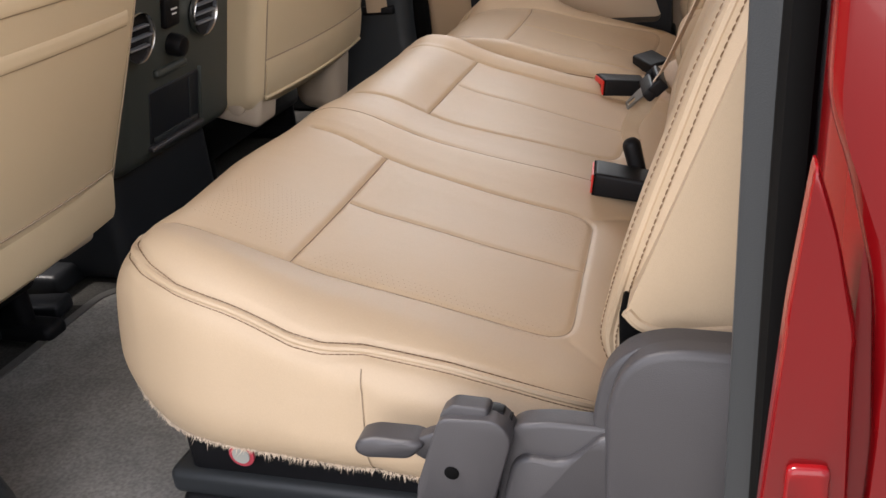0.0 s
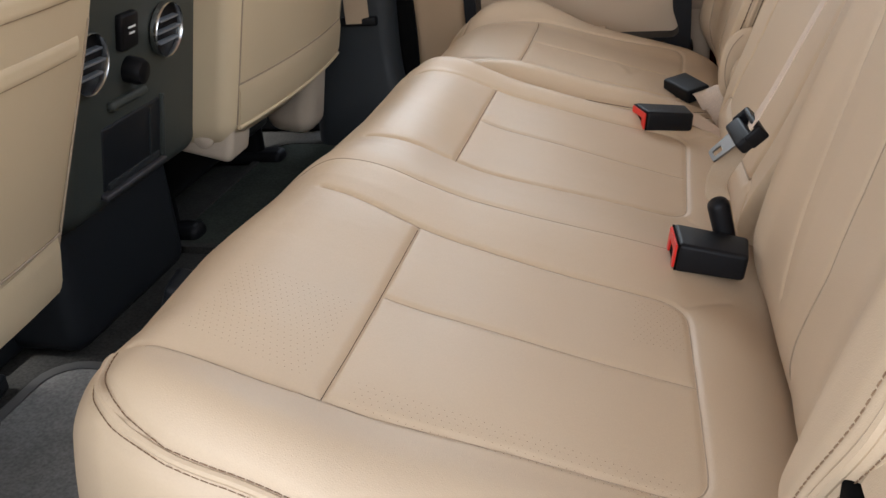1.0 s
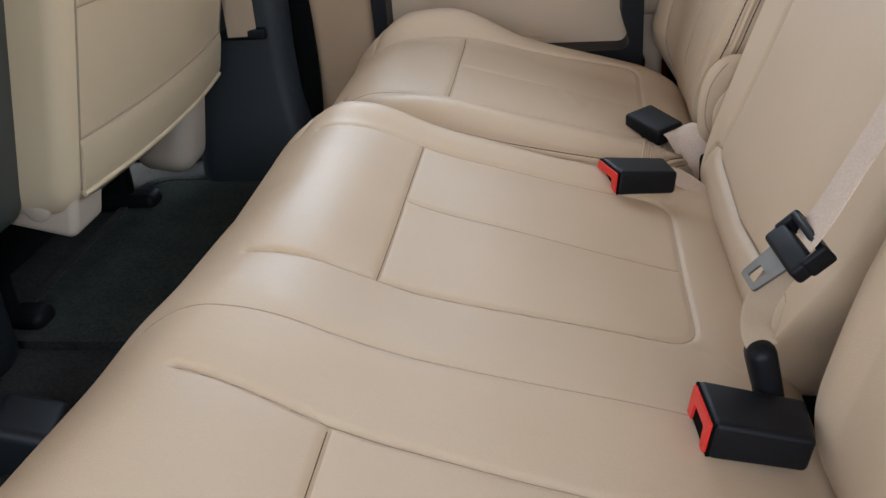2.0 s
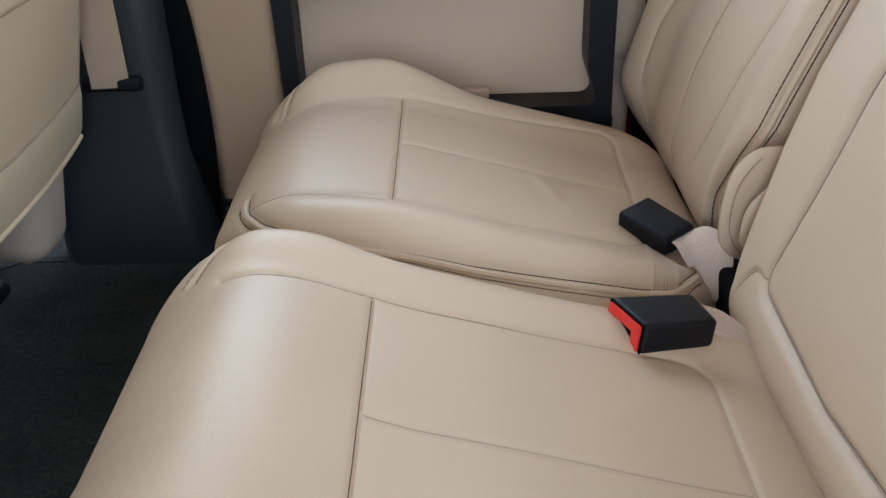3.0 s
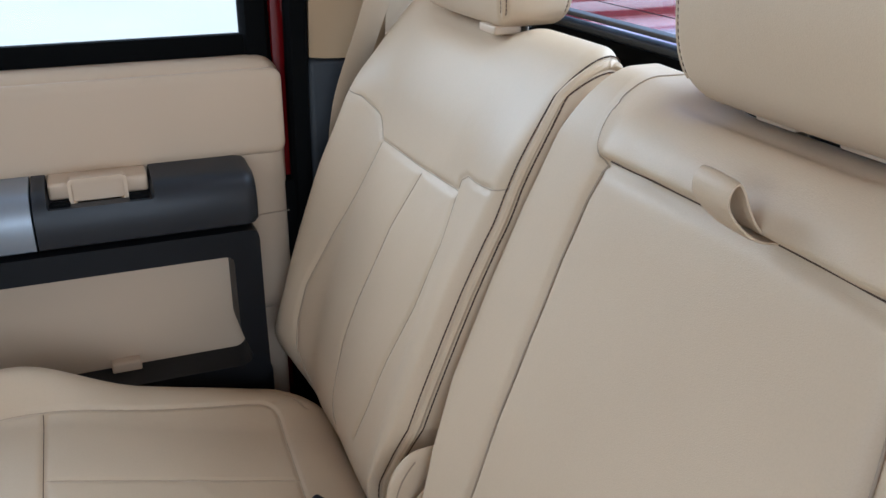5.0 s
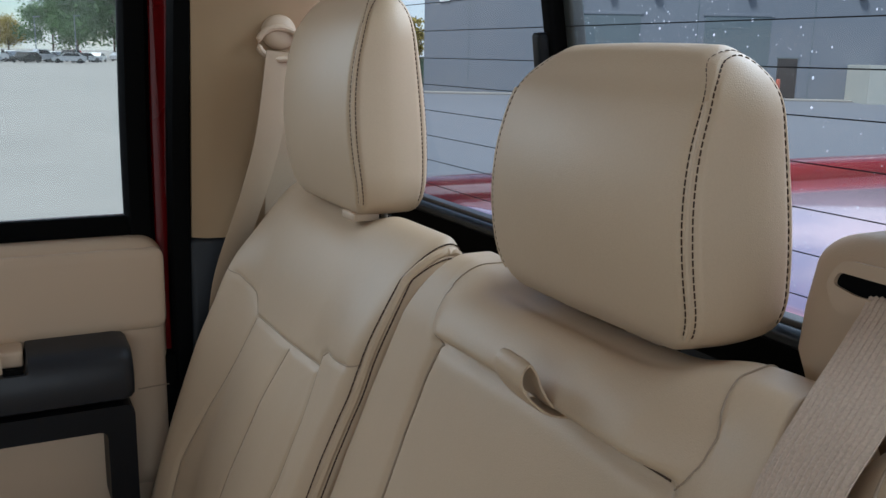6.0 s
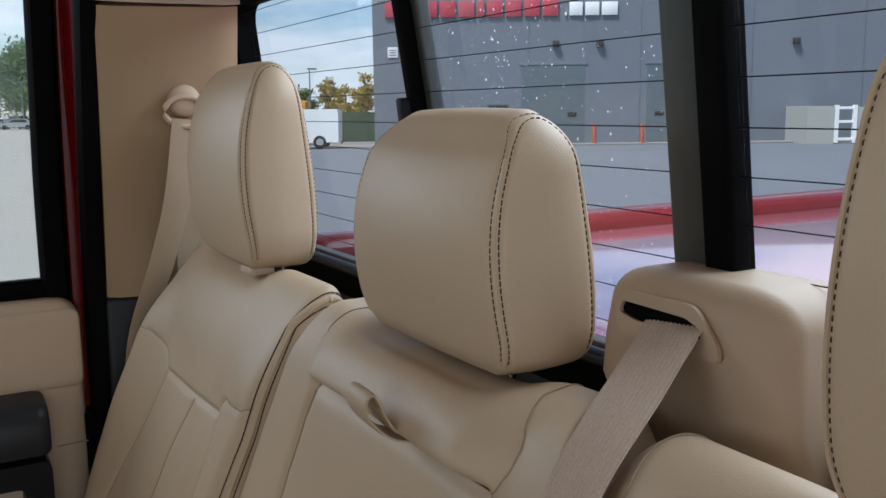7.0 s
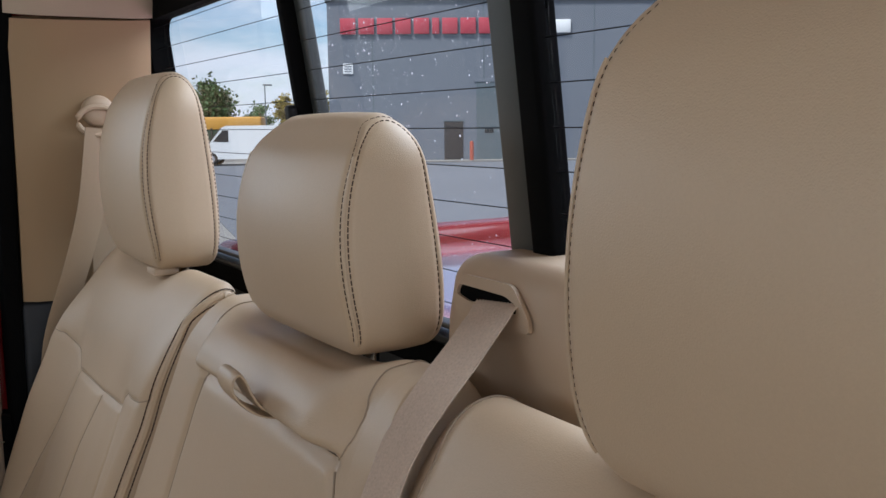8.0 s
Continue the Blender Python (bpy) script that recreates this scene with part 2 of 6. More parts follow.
def boxgrid(ax, ay, az):
    vs, fs, k = [], [], 0

    def add(U, V, fn, flip):
        nonlocal k
        u, w = np.meshgrid(U, V, indexing="ij")
        p = np.stack(fn(u.ravel(), w.ravel()), 1)
        i, j = np.meshgrid(np.arange(len(U) - 1), np.arange(len(V) - 1), indexing="ij")
        a = (i * len(V) + j).ravel() + k
        q = np.stack([a, a + len(V), a + len(V) + 1, a + 1], 1)
        fs.append(q[:, ::-1] if flip else q)
        vs.append(p)
        k += len(p)

    add(ax, ay, lambda u, w: (u, w, np.full_like(u, az[-1])), False)
    add(ax, ay, lambda u, w: (u, w, np.full_like(u, az[0])), True)
    add(ax, az, lambda u, w: (u, np.full_like(u, ay[0]), w), False)
    add(ax, az, lambda u, w: (u, np.full_like(u, ay[-1]), w), True)
    add(ay, az, lambda u, w: (np.full_like(u, ax[-1]), u, w), False)
    add(ay, az, lambda u, w: (np.full_like(u, ax[0]), u, w), True)
    v, f = np.concatenate(vs), np.concatenate(fs)
    _, first, back = np.unique(np.round(v * 1e6).astype(np.int64), axis=0, return_index=True, return_inverse=True)
    return v[first], back.reshape(-1)[f]


def rounded(p, h, r):
    """Points of a box's surface moved onto the rounded box, with the normals."""
    h, r = np.asarray(h, float), np.minimum(np.asarray(r, float), np.asarray(h, float) * 0.999)
    c = np.clip(p, -(h - r), h - r)
    d = (p - c) / r
    d /= np.maximum(np.linalg.norm(d, axis=1, keepdims=True), 1e-9)
    n = d / r
    n /= np.maximum(np.linalg.norm(n, axis=1, keepdims=True), 1e-9)
    return c + r * d, n


def ticks(h, r, seg, mid=1):
    a = np.concatenate([np.linspace(-h, -h + r, seg + 1), np.linspace(-h + r, h - r, mid + 1), np.linspace(h - r, h, seg + 1)])
    return np.unique(np.round(a, 7))


def rb(centre, size, r=0.005, seg=2, rot=(0, 0, 0), mid=(1, 1, 1), shape=None):
    """A box with rounded edges; shape bends its local points."""
    h = np.array(size) / 2.0
    r3 = np.minimum(np.full(3, r) if np.isscalar(r) else np.array(r, float), h * 0.98)
    v, f = boxgrid(*[ticks(h[i], r3[i], seg, mid[i]) for i in range(3)])
    v, _ = rounded(v, h, r3)
    if shape:
        v = shape(v)
    return moved((v, f), pose(*centre, *rot))


def slab(x0, x1, y0, y1, z0, z1, r=0.003, seg=1):
    return rb(((x0 + x1) / 2, (y0 + y1) / 2, (z0 + z1) / 2), (abs(x1 - x0), abs(y1 - y0), abs(z1 - z0)), r, seg)


def tube(path, radius, n=8, closed=False):
    p = np.array([tuple(q) for q in path], float)
    m = len(p)
    t = np.gradient(p, axis=0) if not closed else np.roll(p, -1, 0) - np.roll(p, 1, 0)
    t /= np.maximum(np.linalg.norm(t, axis=1, keepdims=True), 1e-9)
    ref = np.array([0.0, 0, 1]) if abs(t[:, 2]).mean() < 0.8 else np.array([1.0, 0, 0])
    s = np.cross(t, ref)
    s /= np.maximum(np.linalg.norm(s, axis=1, keepdims=True), 1e-9)
    u = np.cross(s, t)
    a = np.linspace(0, 2 * np.pi, n, endpoint=False)
    rad = np.broadcast_to(np.asarray(radius, float), (m,))
    v = (p[:, None] + rad[:, None, None] * (np.cos(a)[None, :, None] * s[:, None] + np.sin(a)[None, :, None] * u[:, None])).reshape(-1, 3)
    f = []
    for i in range(m if closed else m - 1):
        j = (i + 1) % m
        f += [(i * n + k, i * n + (k + 1) % n, j * n + (k + 1) % n, j * n + k) for k in range(n)]
    if not closed:
        f += [tuple(range(n))[::-1], tuple((m - 1) * n + k for k in range(n))]
    return v, f


def strap(path, across, width, thick, n=6, ribs=0):
    """A flat band along a path; across: its width direction, one or one a point."""
    p = np.array([tuple(q) for q in path], float)
    a = np.array(across, float)
    a = np.broadcast_to(a, p.shape) if a.ndim == 1 else a
    a = a / np.linalg.norm(a, axis=1, keepdims=True)
    t = np.gradient(p, axis=0)
    t /= np.maximum(np.linalg.norm(t, axis=1, keepdims=True), 1e-9)
    a = a - t * (a * t).sum(1, keepdims=True)
    a /= np.linalg.norm(a, axis=1, keepdims=True)
    nn = np.cross(t, a)
    w = np.broadcast_to(np.asarray(width, float), (len(p),))[:, None]
    ring = []
    for k in range(n + 1):
        s = -1 + 2 * k / n
        ring.append(p + a * w / 2 * s + nn * thick / 2 * (1 - 0.6 * abs(s) ** 6 - (0.75 if ribs and k % 2 else 0)))
    for k in range(n, -1, -1):
        s = -1 + 2 * k / n
        ring.append(p + a * w / 2 * s - nn * thick / 2 * (1 - 0.6 * abs(s) ** 6 - (0.75 if ribs and k % 2 else 0)))
    c = len(ring)
    v = np.stack(ring, 1).reshape(-1, 3)
    f = []
    for i in range(len(p) - 1):
        f += [(i * c + k, i * c + (k + 1) % c, (i + 1) * c + (k + 1) % c, (i + 1) * c + k) for k in range(c)]
    f += [tuple(range(c))[::-1], tuple((len(p) - 1) * c + k for k in range(c))]
    return v, f


def smooth_path(pts, n=40):
    """A Catmull-Rom curve through the points."""
    p = np.array([tuple(q) for q in pts], float)
    q = np.concatenate([[2 * p[0] - p[1]], p, [2 * p[-1] - p[-2]]])
    out = []
    per = max(2, n // (len(p) - 1))
    for i in range(1, len(q) - 2):
        for t in np.linspace(0, 1, per, endpoint=False):
            a, b, c, d = q[i - 1], q[i], q[i + 1], q[i + 2]
            out.append(0.5 * (2 * b + (c - a) * t + (2 * a - 5 * b + 4 * c - d) * t * t + (3 * b - a - 3 * c + d) * t ** 3))
    out.append(p[-1])
    return np.array(out)


def lathe(profile, n=32, caps=True):
    """Profile of (radius, height) turned round z."""
    v, f = [], []
    for r, z in profile:
        v += [(r * math.cos(2 * math.pi * k / n), r * math.sin(2 * math.pi * k / n), z) for k in range(n)]
    for i in range(len(profile) - 1):
        f += [(i * n + k, i * n + (k + 1) % n, (i + 1) * n + (k + 1) % n, (i + 1) * n + k) for k in range(n)]
    if caps:
        f += [tuple(range(n))[::-1], tuple((len(profile) - 1) * n + k for k in range(n))]
    return np.array(v), f


def prism(outline, depth, m):
    """An outline in x, y pushed to a depth in z, posed by m."""
    n = len(outline)
    v = [(x, y, 0) for x, y in outline] + [(x, y, depth) for x, y in outline]
    f = [tuple(range(n))[::-1], tuple(range(n, 2 * n))] + [(i, (i + 1) % n, n + (i + 1) % n, n + i) for i in range(n)]
    return moved((np.array(v, float), f), m)


def round_rect(w, h, r, n=5):
    out = []
    for cx, cy, a0 in ((w / 2 - r, h / 2 - r, 0), (-w / 2 + r, h / 2 - r, 90), (-w / 2 + r, -h / 2 + r, 180), (w / 2 - r, -h / 2 + r, 270)):
        out += [(cx + r * math.cos(radians(a0 + 90 * k / n)), cy + r * math.sin(radians(a0 + 90 * k / n))) for k in range(n + 1)]
    return out


def ring_plate(outer, inner, depth, m):
    """A frame between two outlines of the same count."""
    n = len(outer)
    v = [(x, y, 0) for x, y in outer] + [(x, y, 0) for x, y in inner] + [(x, y, depth) for x, y in outer] + [(x, y, depth) for x, y in inner]
    f = []
    for i in range(n):
        j = (i + 1) % n
        f += [(i, n + i, n + j, j), (2 * n + i, 2 * n + j, 3 * n + j, 3 * n + i), (i, j, 2 * n + j, 2 * n + i), (n + i, 3 * n + i, 3 * n + j, n + j)]
    return moved((np.array(v, float), f), m)


def seg_dist(p, line):
    best = np.full(len(p), 9.0)
    for a, b in zip(line[:-1], line[1:]):
        ab = b - a
        t = np.clip(((p - a) @ ab) / max(ab @ ab, 1e-12), 0, 1)
        best = np.minimum(best, np.linalg.norm(p - a - t[:, None] * ab, axis=1))
    return best


class Pad:
    """An upholstered body: a rounded box with sewn seams, bent into place by shape()."""

    def __init__(self, half, radii, steps, shape, seams, puff=0.004, reach=0.028):
        self.h, self.r, self.shape = np.array(half, float), np.array(radii, float), shape
        ax = [np.linspace(-h, h, max(4, int(round(2 * h / s)))) for h, s in zip(self.h, steps)]
        v, f = boxgrid(*ax)
        p, n = rounded(v, self.h, self.r)
        self.puff, self.reach = puff, reach
        self.sewn = [(rounded(np.array(line, float), self.h, self.r)[0], d, w, k) for line, d, w, k in seams]
        self.geo = shape(p - n * self.sink(p)[:, None]), f

    def sink(self, p):
        """How deep the seams pull the cover in."""
        total, nearest = np.zeros(len(p)), np.full(len(p), 9.0)
        for line, depth, width, pulls in self.sewn:
            d = seg_dist(p, line)
            total = np.maximum(total, depth * np.exp(-(d / width) ** 2))
            if pulls:
                nearest = np.minimum(nearest, d / pulls)
        return total + self.puff * np.exp(-nearest / self.reach)

    def line(self, pts, step=0.004, lift=0.0):
        """World points and normals along a seam."""
        q = np.array(pts, float)
        s = np.concatenate([[0], np.cumsum(np.linalg.norm(np.diff(q, axis=0), axis=1))])
        k = np.arange(0, s[-1], step)
        q = np.stack([np.interp(k, s, q[:, i]) for i in range(3)], 1)
        p, n = rounded(q, self.h, self.r)
        p = p - n * self.sink(p)[:, None]
        a, b = self.shape(p + n * lift), self.shape(p + n * (lift + 0.002))
        m = b - a
        return a, m / np.maximum(np.linalg.norm(m, axis=1, keepdims=True), 1e-9)

    def stitches(self, lines, length=0.0052, gap=0.0058, width=0.0008, lift=0.0011):
        vs, fs, k = [], [], 0
        for pts in lines:
            a, n = self.line(pts, 0.001, lift)
            if len(a) < 8:
                continue
            s = np.concatenate([[0], np.cumsum(np.linalg.norm(np.diff(a, axis=0), axis=1))])
            for c in np.arange(gap, s[-1] - gap, gap):
                e0 = np.array([np.interp(c - length / 2, s, a[:, i]) for i in range(3)])
                e1 = np.array([np.interp(c + length / 2, s, a[:, i]) for i in range(3)])
                nn = n[min(int(np.searchsorted(s, c)), len(n) - 1)]
                t = e1 - e0
                t /= np.linalg.norm(t) + 1e-9
                w = np.cross(nn, t) * width / 2
                up = nn * width * 0.55
                lo = nn * 0.0005
                vs += [e0 - w - lo, e0 + w - lo, e1 + w - lo, e1 - w - lo, e0 * 0.75 + e1 * 0.25 + up, e0 * 0.25 + e1 * 0.75 + up]
                fs += [(k, k + 1, k + 4), (k + 1, k + 2, k + 5, k + 4), (k + 2, k + 3, k + 5), (k + 3, k, k + 4, k + 5)]
                k += 6
        return np.array(vs), fs


def arc_corner(a, b, c, r, n=6):
    """Points of the corner a-b-c rounded by r."""
    a, b, c = (np.array(q, float) for q in (a, b, c))
    p, q = b + (a - b) / np.linalg.norm(a - b) * r, b + (c - b) / np.linalg.norm(c - b) * r
    return [(1 - t) ** 2 * p + 2 * t * (1 - t) * b + t * t * q for t in np.linspace(0, 1, n)]


def rounded_outline(pts, r):
    out, n = [], len(pts)
    for i in range(n):
        out += [tuple(q) for q in arc_corner(pts[i - 1], pts[i], pts[(i + 1) % n], min(r, 0.45 * np.linalg.norm(np.subtract(pts[i], pts[i - 1])), 0.45 * np.linalg.norm(np.subtract(pts[i], pts[(i + 1) % n]))), 4)]
    return out


def soft_plate(outline, y0, depth, r=0.006):
    """A plate in x, z with a rounded front edge."""
    o = np.array(outline)
    c = o.mean(0)
    rings, n = [], len(o)
    for k in (1.0, 0.6, 0.25, 0.0):
        rings.append([(*(q + (c - q) / np.linalg.norm(c - q) * r * (1 - math.sqrt(1 - k * k * 0.999))), y0 + r * (1 - k)) for q in o])
    rings = rings + [[(q[0], q[1], y0 + depth) for q in o]]
    v = [(a, y, b) for ring in rings for a, b, y in ring]
    f = [tuple(range(n))[::-1]]
    for k in range(len(rings) - 1):
        f += [(k * n + i, k * n + (i + 1) % n, (k + 1) * n + (i + 1) % n, (k + 1) * n + i) for i in range(n)]
    return np.array(v), f


def smoothstep(a, b, x):
    t = np.clip((x - a) / (b - a), 0, 1)
    return t * t * (3 - 2 * t)

CY = 1.253
FLOOR = 0.28
GROUND = -0.92

# ---------------------------------------------------------------- rear bench: cushions


def across_profile(x):
    return np.interp(x, [-0.52, -0.48, -0.44, -0.39, -0.34, -0.285, -0.17, -0.05, 0.04],
                     [0.533, 0.543, 0.552, 0.556, 0.555, 0.549, 0.515, 0.481, 0.459])


def smooth_profile(x):
    return sum(across_profile(x + d) for d in (-0.02, -0.01, 0, 0.01, 0.02)) / 5


def hump(x):
    """How far the outer edge of a place stands above its middle."""
    return 0.014 + 0.024 * (1 - smoothstep(-0.32, -0.19, x)) * smoothstep(-0.53, -0.42, x)


def cushion(name, x0, y0, y1, tops, seams, welts, side_seam, parent, taper, threads, bow):
    cx, hx, cy, hy, hz = (x0 + 0.03) / 2, (0.03 - x0) / 2, (y0 + y1) / 2, (y1 - y0) / 2, 0.072

    def shape(p):
        x, y = cx + p[:, 0], cy + p[:, 1]
        k = np.clip((x0 + 0.15 - x) / 0.15, 0, 1.15) ** 1.8
        y = y + taper[0] * k * np.clip(1 - (y - y0) / 0.17, 0, 1) - taper[1] * k * np.clip(1 - (y1 - y) / 0.17, 0, 1)
        y = y + taper[2] * smoothstep(-0.055, 0.015, x) * np.clip(1 - (y - y0) / 0.13, 0, 1)
        zt = smooth_profile(x) + tops(x, y) + bow(y)[1] * smoothstep(-0.25, -0.43, x)
        zb = 0.374 + 0.050 * smoothstep(-0.38, -0.51, x)
        w = (p[:, 2] + hz) / (2 * hz)
        bulge = np.sin(np.pi * np.clip(w, 0, 1)) * 0.014
        side = np.where(p[:, 1] < 0, -1, 1) * smoothstep(hy - 0.08, hy - 0.01, abs(p[:, 1]))
        y = y + side * 0.016 * (1 - np.clip(w, 0, 1) ** 1.3)
        x = x - 0.018 * (1 - np.clip(w, 0, 1) ** 1.3) * smoothstep(hx - 0.08, hx - 0.02, -p[:, 0])
        x = x - bulge * 0.6 * smoothstep(hx - 0.06, hx, -p[:, 0]) - bow(y)[0] * smoothstep(-0.27, -0.40, x)
        return np.stack([x, y, zb + w * (zt - zb)], 1)

    def on_top(pts):
        return [(x - cx, y - cy, hz) for x, y in pts]

    lines = [(on_top(s), d, w, k) for s, d, w, k in seams]
    wl = []
    for side, (upper, lower) in welts:
        s = -1 if side == "near" else 1
        wl.append([[(x, s * (hy - inset), hz - drop) for x, inset, drop in line] for line in (upper, lower)])
    for pair in wl:
        lines += [(line, 0.0022, 0.0036, 1.6) for line in pair]
    if side_seam:
        lines.append(([(-0.200 - cx, -hy, hz - 0.05), (-0.200 - cx, -hy, -hz + 0.01)], 0.0013, 0.003, 1.0))
    pad = Pad((hx, hy, hz), (0.075, 0.075, 0.052), (0.0020, 0.0022, 0.004), shape, lines, 0.0022, 0.018)
    ob = part(name, pad.geo, M_leather, parent)
    for line, dark in threads:
        a, _ = pad.line(on_top(line), 0.004, 0.0)
        part("seam", tube(a, 0.0007 if dark else 0.0005, 5), M_thread if dark else M_seam, ob)
    if side_seam:
        a, _ = pad.line([(-0.200 - cx, -hy, hz - 0.030), (-0.200 - cx, -hy, -hz + 0.01)], 0.004, 0.0006)
        part("seam", tube(a, 0.0005, 5), M_seam, ob)
    for upper, lower in wl[:1]:
        a, b = (pad.line(line, 0.002, 0.0)[0] for line in (upper, lower))
        k = np.linspace(0, 1, 90)
        mid = [(a[int(t * (len(a) - 1))] + b[int(t * (len(b) - 1))]) / 2 + np.array((0, 0, 0.0010)) for t in k]
        part("welt", tube(smooth_path(mid[::3], 90), 0.0034, 8), M_leather, ob)
    tagged(part("stitching", pad.stitches(wl[0]), M_brownthread if side_seam else M_thread, ob, "dark brown double stitching"), kind="stuff")
    tagged(part("stitching", pad.stitches(wl[1], 0.0050, 0.0058, 0.0007, 0.0006), M_seam, ob, "fine tan stitching"), kind="stuff")
    return pad, ob, on_top


# the double welts: distance along the cushion, inset from its edge, drop below its top
WELT_WIDE = ([(-0.238, 0.075, 0.0), (-0.222, 0.035, 0.0), (-0.204, 0.013, 0.002), (-0.165, 0.0, 0.015), (-0.134, 0.0, 0.023), (-0.098, 0.0, 0.023), (-0.041, 0.0, 0.024), (-0.012, 0.0, 0.020), (0.02, 0.0, 0.006), (0.092, 0.004, 0.0), (0.236, 0.006, 0.0)],
             [(-0.250, 0.065, 0.010), (-0.232, 0.025, 0.006), (-0.212, 0.0, 0.013), (-0.174, 0.0, 0.026), (-0.134, 0.0, 0.031), (-0.098, 0.0, 0.031), (-0.038, 0.0, 0.034), (-0.012, 0.0, 0.030), (0.022, 0.0, 0.017), (0.095, 0.0, 0.012), (0.236, 0.0, 0.012)])
WELT_NARROW = ([(-0.234, 0.105, 0.0), (-0.222, 0.051, 0.0), (-0.202, 0.011, 0.001), (-0.163, 0.0, 0.009), (-0.09, 0.0, 0.015), (-0.015, 0.0, 0.015), (0.13, 0.0, 0.005), (0.165, 0.009, 0.0), (0.187, 0.030, 0.0), (0.21, 0.064, 0.0)],
               [(-0.235, 0.085, 0.010), (-0.228, 0.030, 0.006), (-0.205, 0.0, 0.010), (-0.163, 0.0, 0.016), (-0.09, 0.0, 0.022), (-0.015, 0.0, 0.025), (0.127, 0.0, 0.021), (0.172, 0.0, 0.014), (0.21, 0.024, 0.010)])

seat_wide = thing("split_bench_seat", "wide tan leather part of a rear bench with two places", "seat", "rear bench parts")
seat_narrow = thing("split_bench_seat", "narrow tan leather part of a rear bench, one place", "seat", "rear bench parts")

FINE, SOFT = (0.0022, 0.0028, 1.4), (0.0012, 0.0034, 2.4)


def insert_seams(x_front, near, far, near_rear, far_rear, x_rear_near, x_rear_far, mid, start_near, start_far):
    """The seams of one place: front cross seam, sides, rear edge, middle seam."""
    a, b = (x_front, near), (x_front, far)
    c, d = (x_rear_near, near_rear), (x_rear_far, far_rear)
    loop = [start_near, a] + [tuple(q) for q in arc_corner(a, c, d, 0.03)] + [tuple(q) for q in arc_corner(c, d, b, 0.03)] + [b, start_far]
    return [(loop, *FINE), ([a, b], 0.0028, 0.0022, 1.2), ([(x_front, mid), ((x_rear_near + x_rear_far) / 2, mid)], 0.0014, 0.003, 2.8),
            ([c, (c[0] + 0.04, c[1] - 0.03)], *SOFT), ([d, (d[0] + 0.04, d[1] + 0.03)], *SOFT)]


seams_l = insert_seams(-0.293, 0.687, 0.951, 0.701, 0.950, -0.047, -0.057, 0.826, (-0.425, 0.668), (-0.400, 0.962))
seams_c = insert_seams(-0.297, 1.121, 1.392, 1.140, 1.395, -0.052, -0.047, 1.262, (-0.410, 1.104), (-0.425, 1.374))
seams_r = insert_seams(-0.287, 1.555, 1.813, 1.580, 1.846, -0.052, -0.041, 1.700, (-0.43, 1.545), (-0.42, 1.80))
divider = [([(-0.47, 1.015), (-0.30, 1.03), (0.0, 1.045)], 0.0016, 0.0036, 2.0)]


def tops_wide(x, y):
    near = 1 - smoothstep(0.61, 0.69, y)
    far = smoothstep(1.385, 1.44, y)
    mid = np.exp(-((y - 1.035) / 0.045) ** 2)
    return 0.82 * hump(x) * near + 0.017 * far + 0.006 * mid + 0.0016 * np.sin(17 * y + 9 * x) * np.sin(21 * x - 5 * y)


def tops_narrow(x, y):
    crease = 0.0018 * np.exp(-((x + 0.145 + 0.35 * (y - 1.68)) / 0.009) ** 2 - ((y - 1.665) / 0.035) ** 2) - 0.0016 * np.exp(-((x + 0.125 - 0.3 * (y - 1.64)) / 0.008) ** 2 - ((y - 1.65) / 0.03) ** 2)
    return hump(x) * smoothstep(1.79, 1.87, y) + 0.012 * (1 - smoothstep(1.52, 1.575, y)) + 0.0016 * np.sin(19 * y + 6 * x) * np.sin(23 * x - 3 * y) + crease


def bow_wide(y):
    """How far the front edge stands forward, and up, along its length."""
    return np.interp(y, [0.62, 0.74, 0.86, 0.98, 1.08, 1.22, 1.36, 1.46], [0.007, -0.014, -0.009, -0.019, -0.026, -0.036, -0.033, -0.027]), np.interp(y, [0.62, 1.2, 1.46], [0.036, 0.037, 0.034])


def bow_narrow(y):
    return 0.0 * y, 0.0 * y


pad_wide, cushion_wide, top_wide = cushion("cushion", -0.474, 0.602, 1.472, tops_wide, seams_l + seams_c + divider, [("near", WELT_WIDE), ("far", WELT_WIDE)], True, seat_wide, (0.070, 0.03, 0.0), [(seams_l[1][0], True), (seams_c[1][0], True), (seams_l[0][0], False), (seams_c[0][0], False), (seams_l[2][0], False), (seams_c[2][0], False), (divider[0][0], False)], bow_wide)
pad_narrow, cushion_narrow, top_narrow = cushion("cushion", -0.440, 1.484, 1.912, tops_narrow, seams_r, [("near", WELT_NARROW), ("far", WELT_NARROW)], False, seat_narrow, (0.045, 0.055, 0.060), [(seams_r[1][0], True), (seams_r[0][0], False), (seams_r[2][0], False)], bow_narrow)


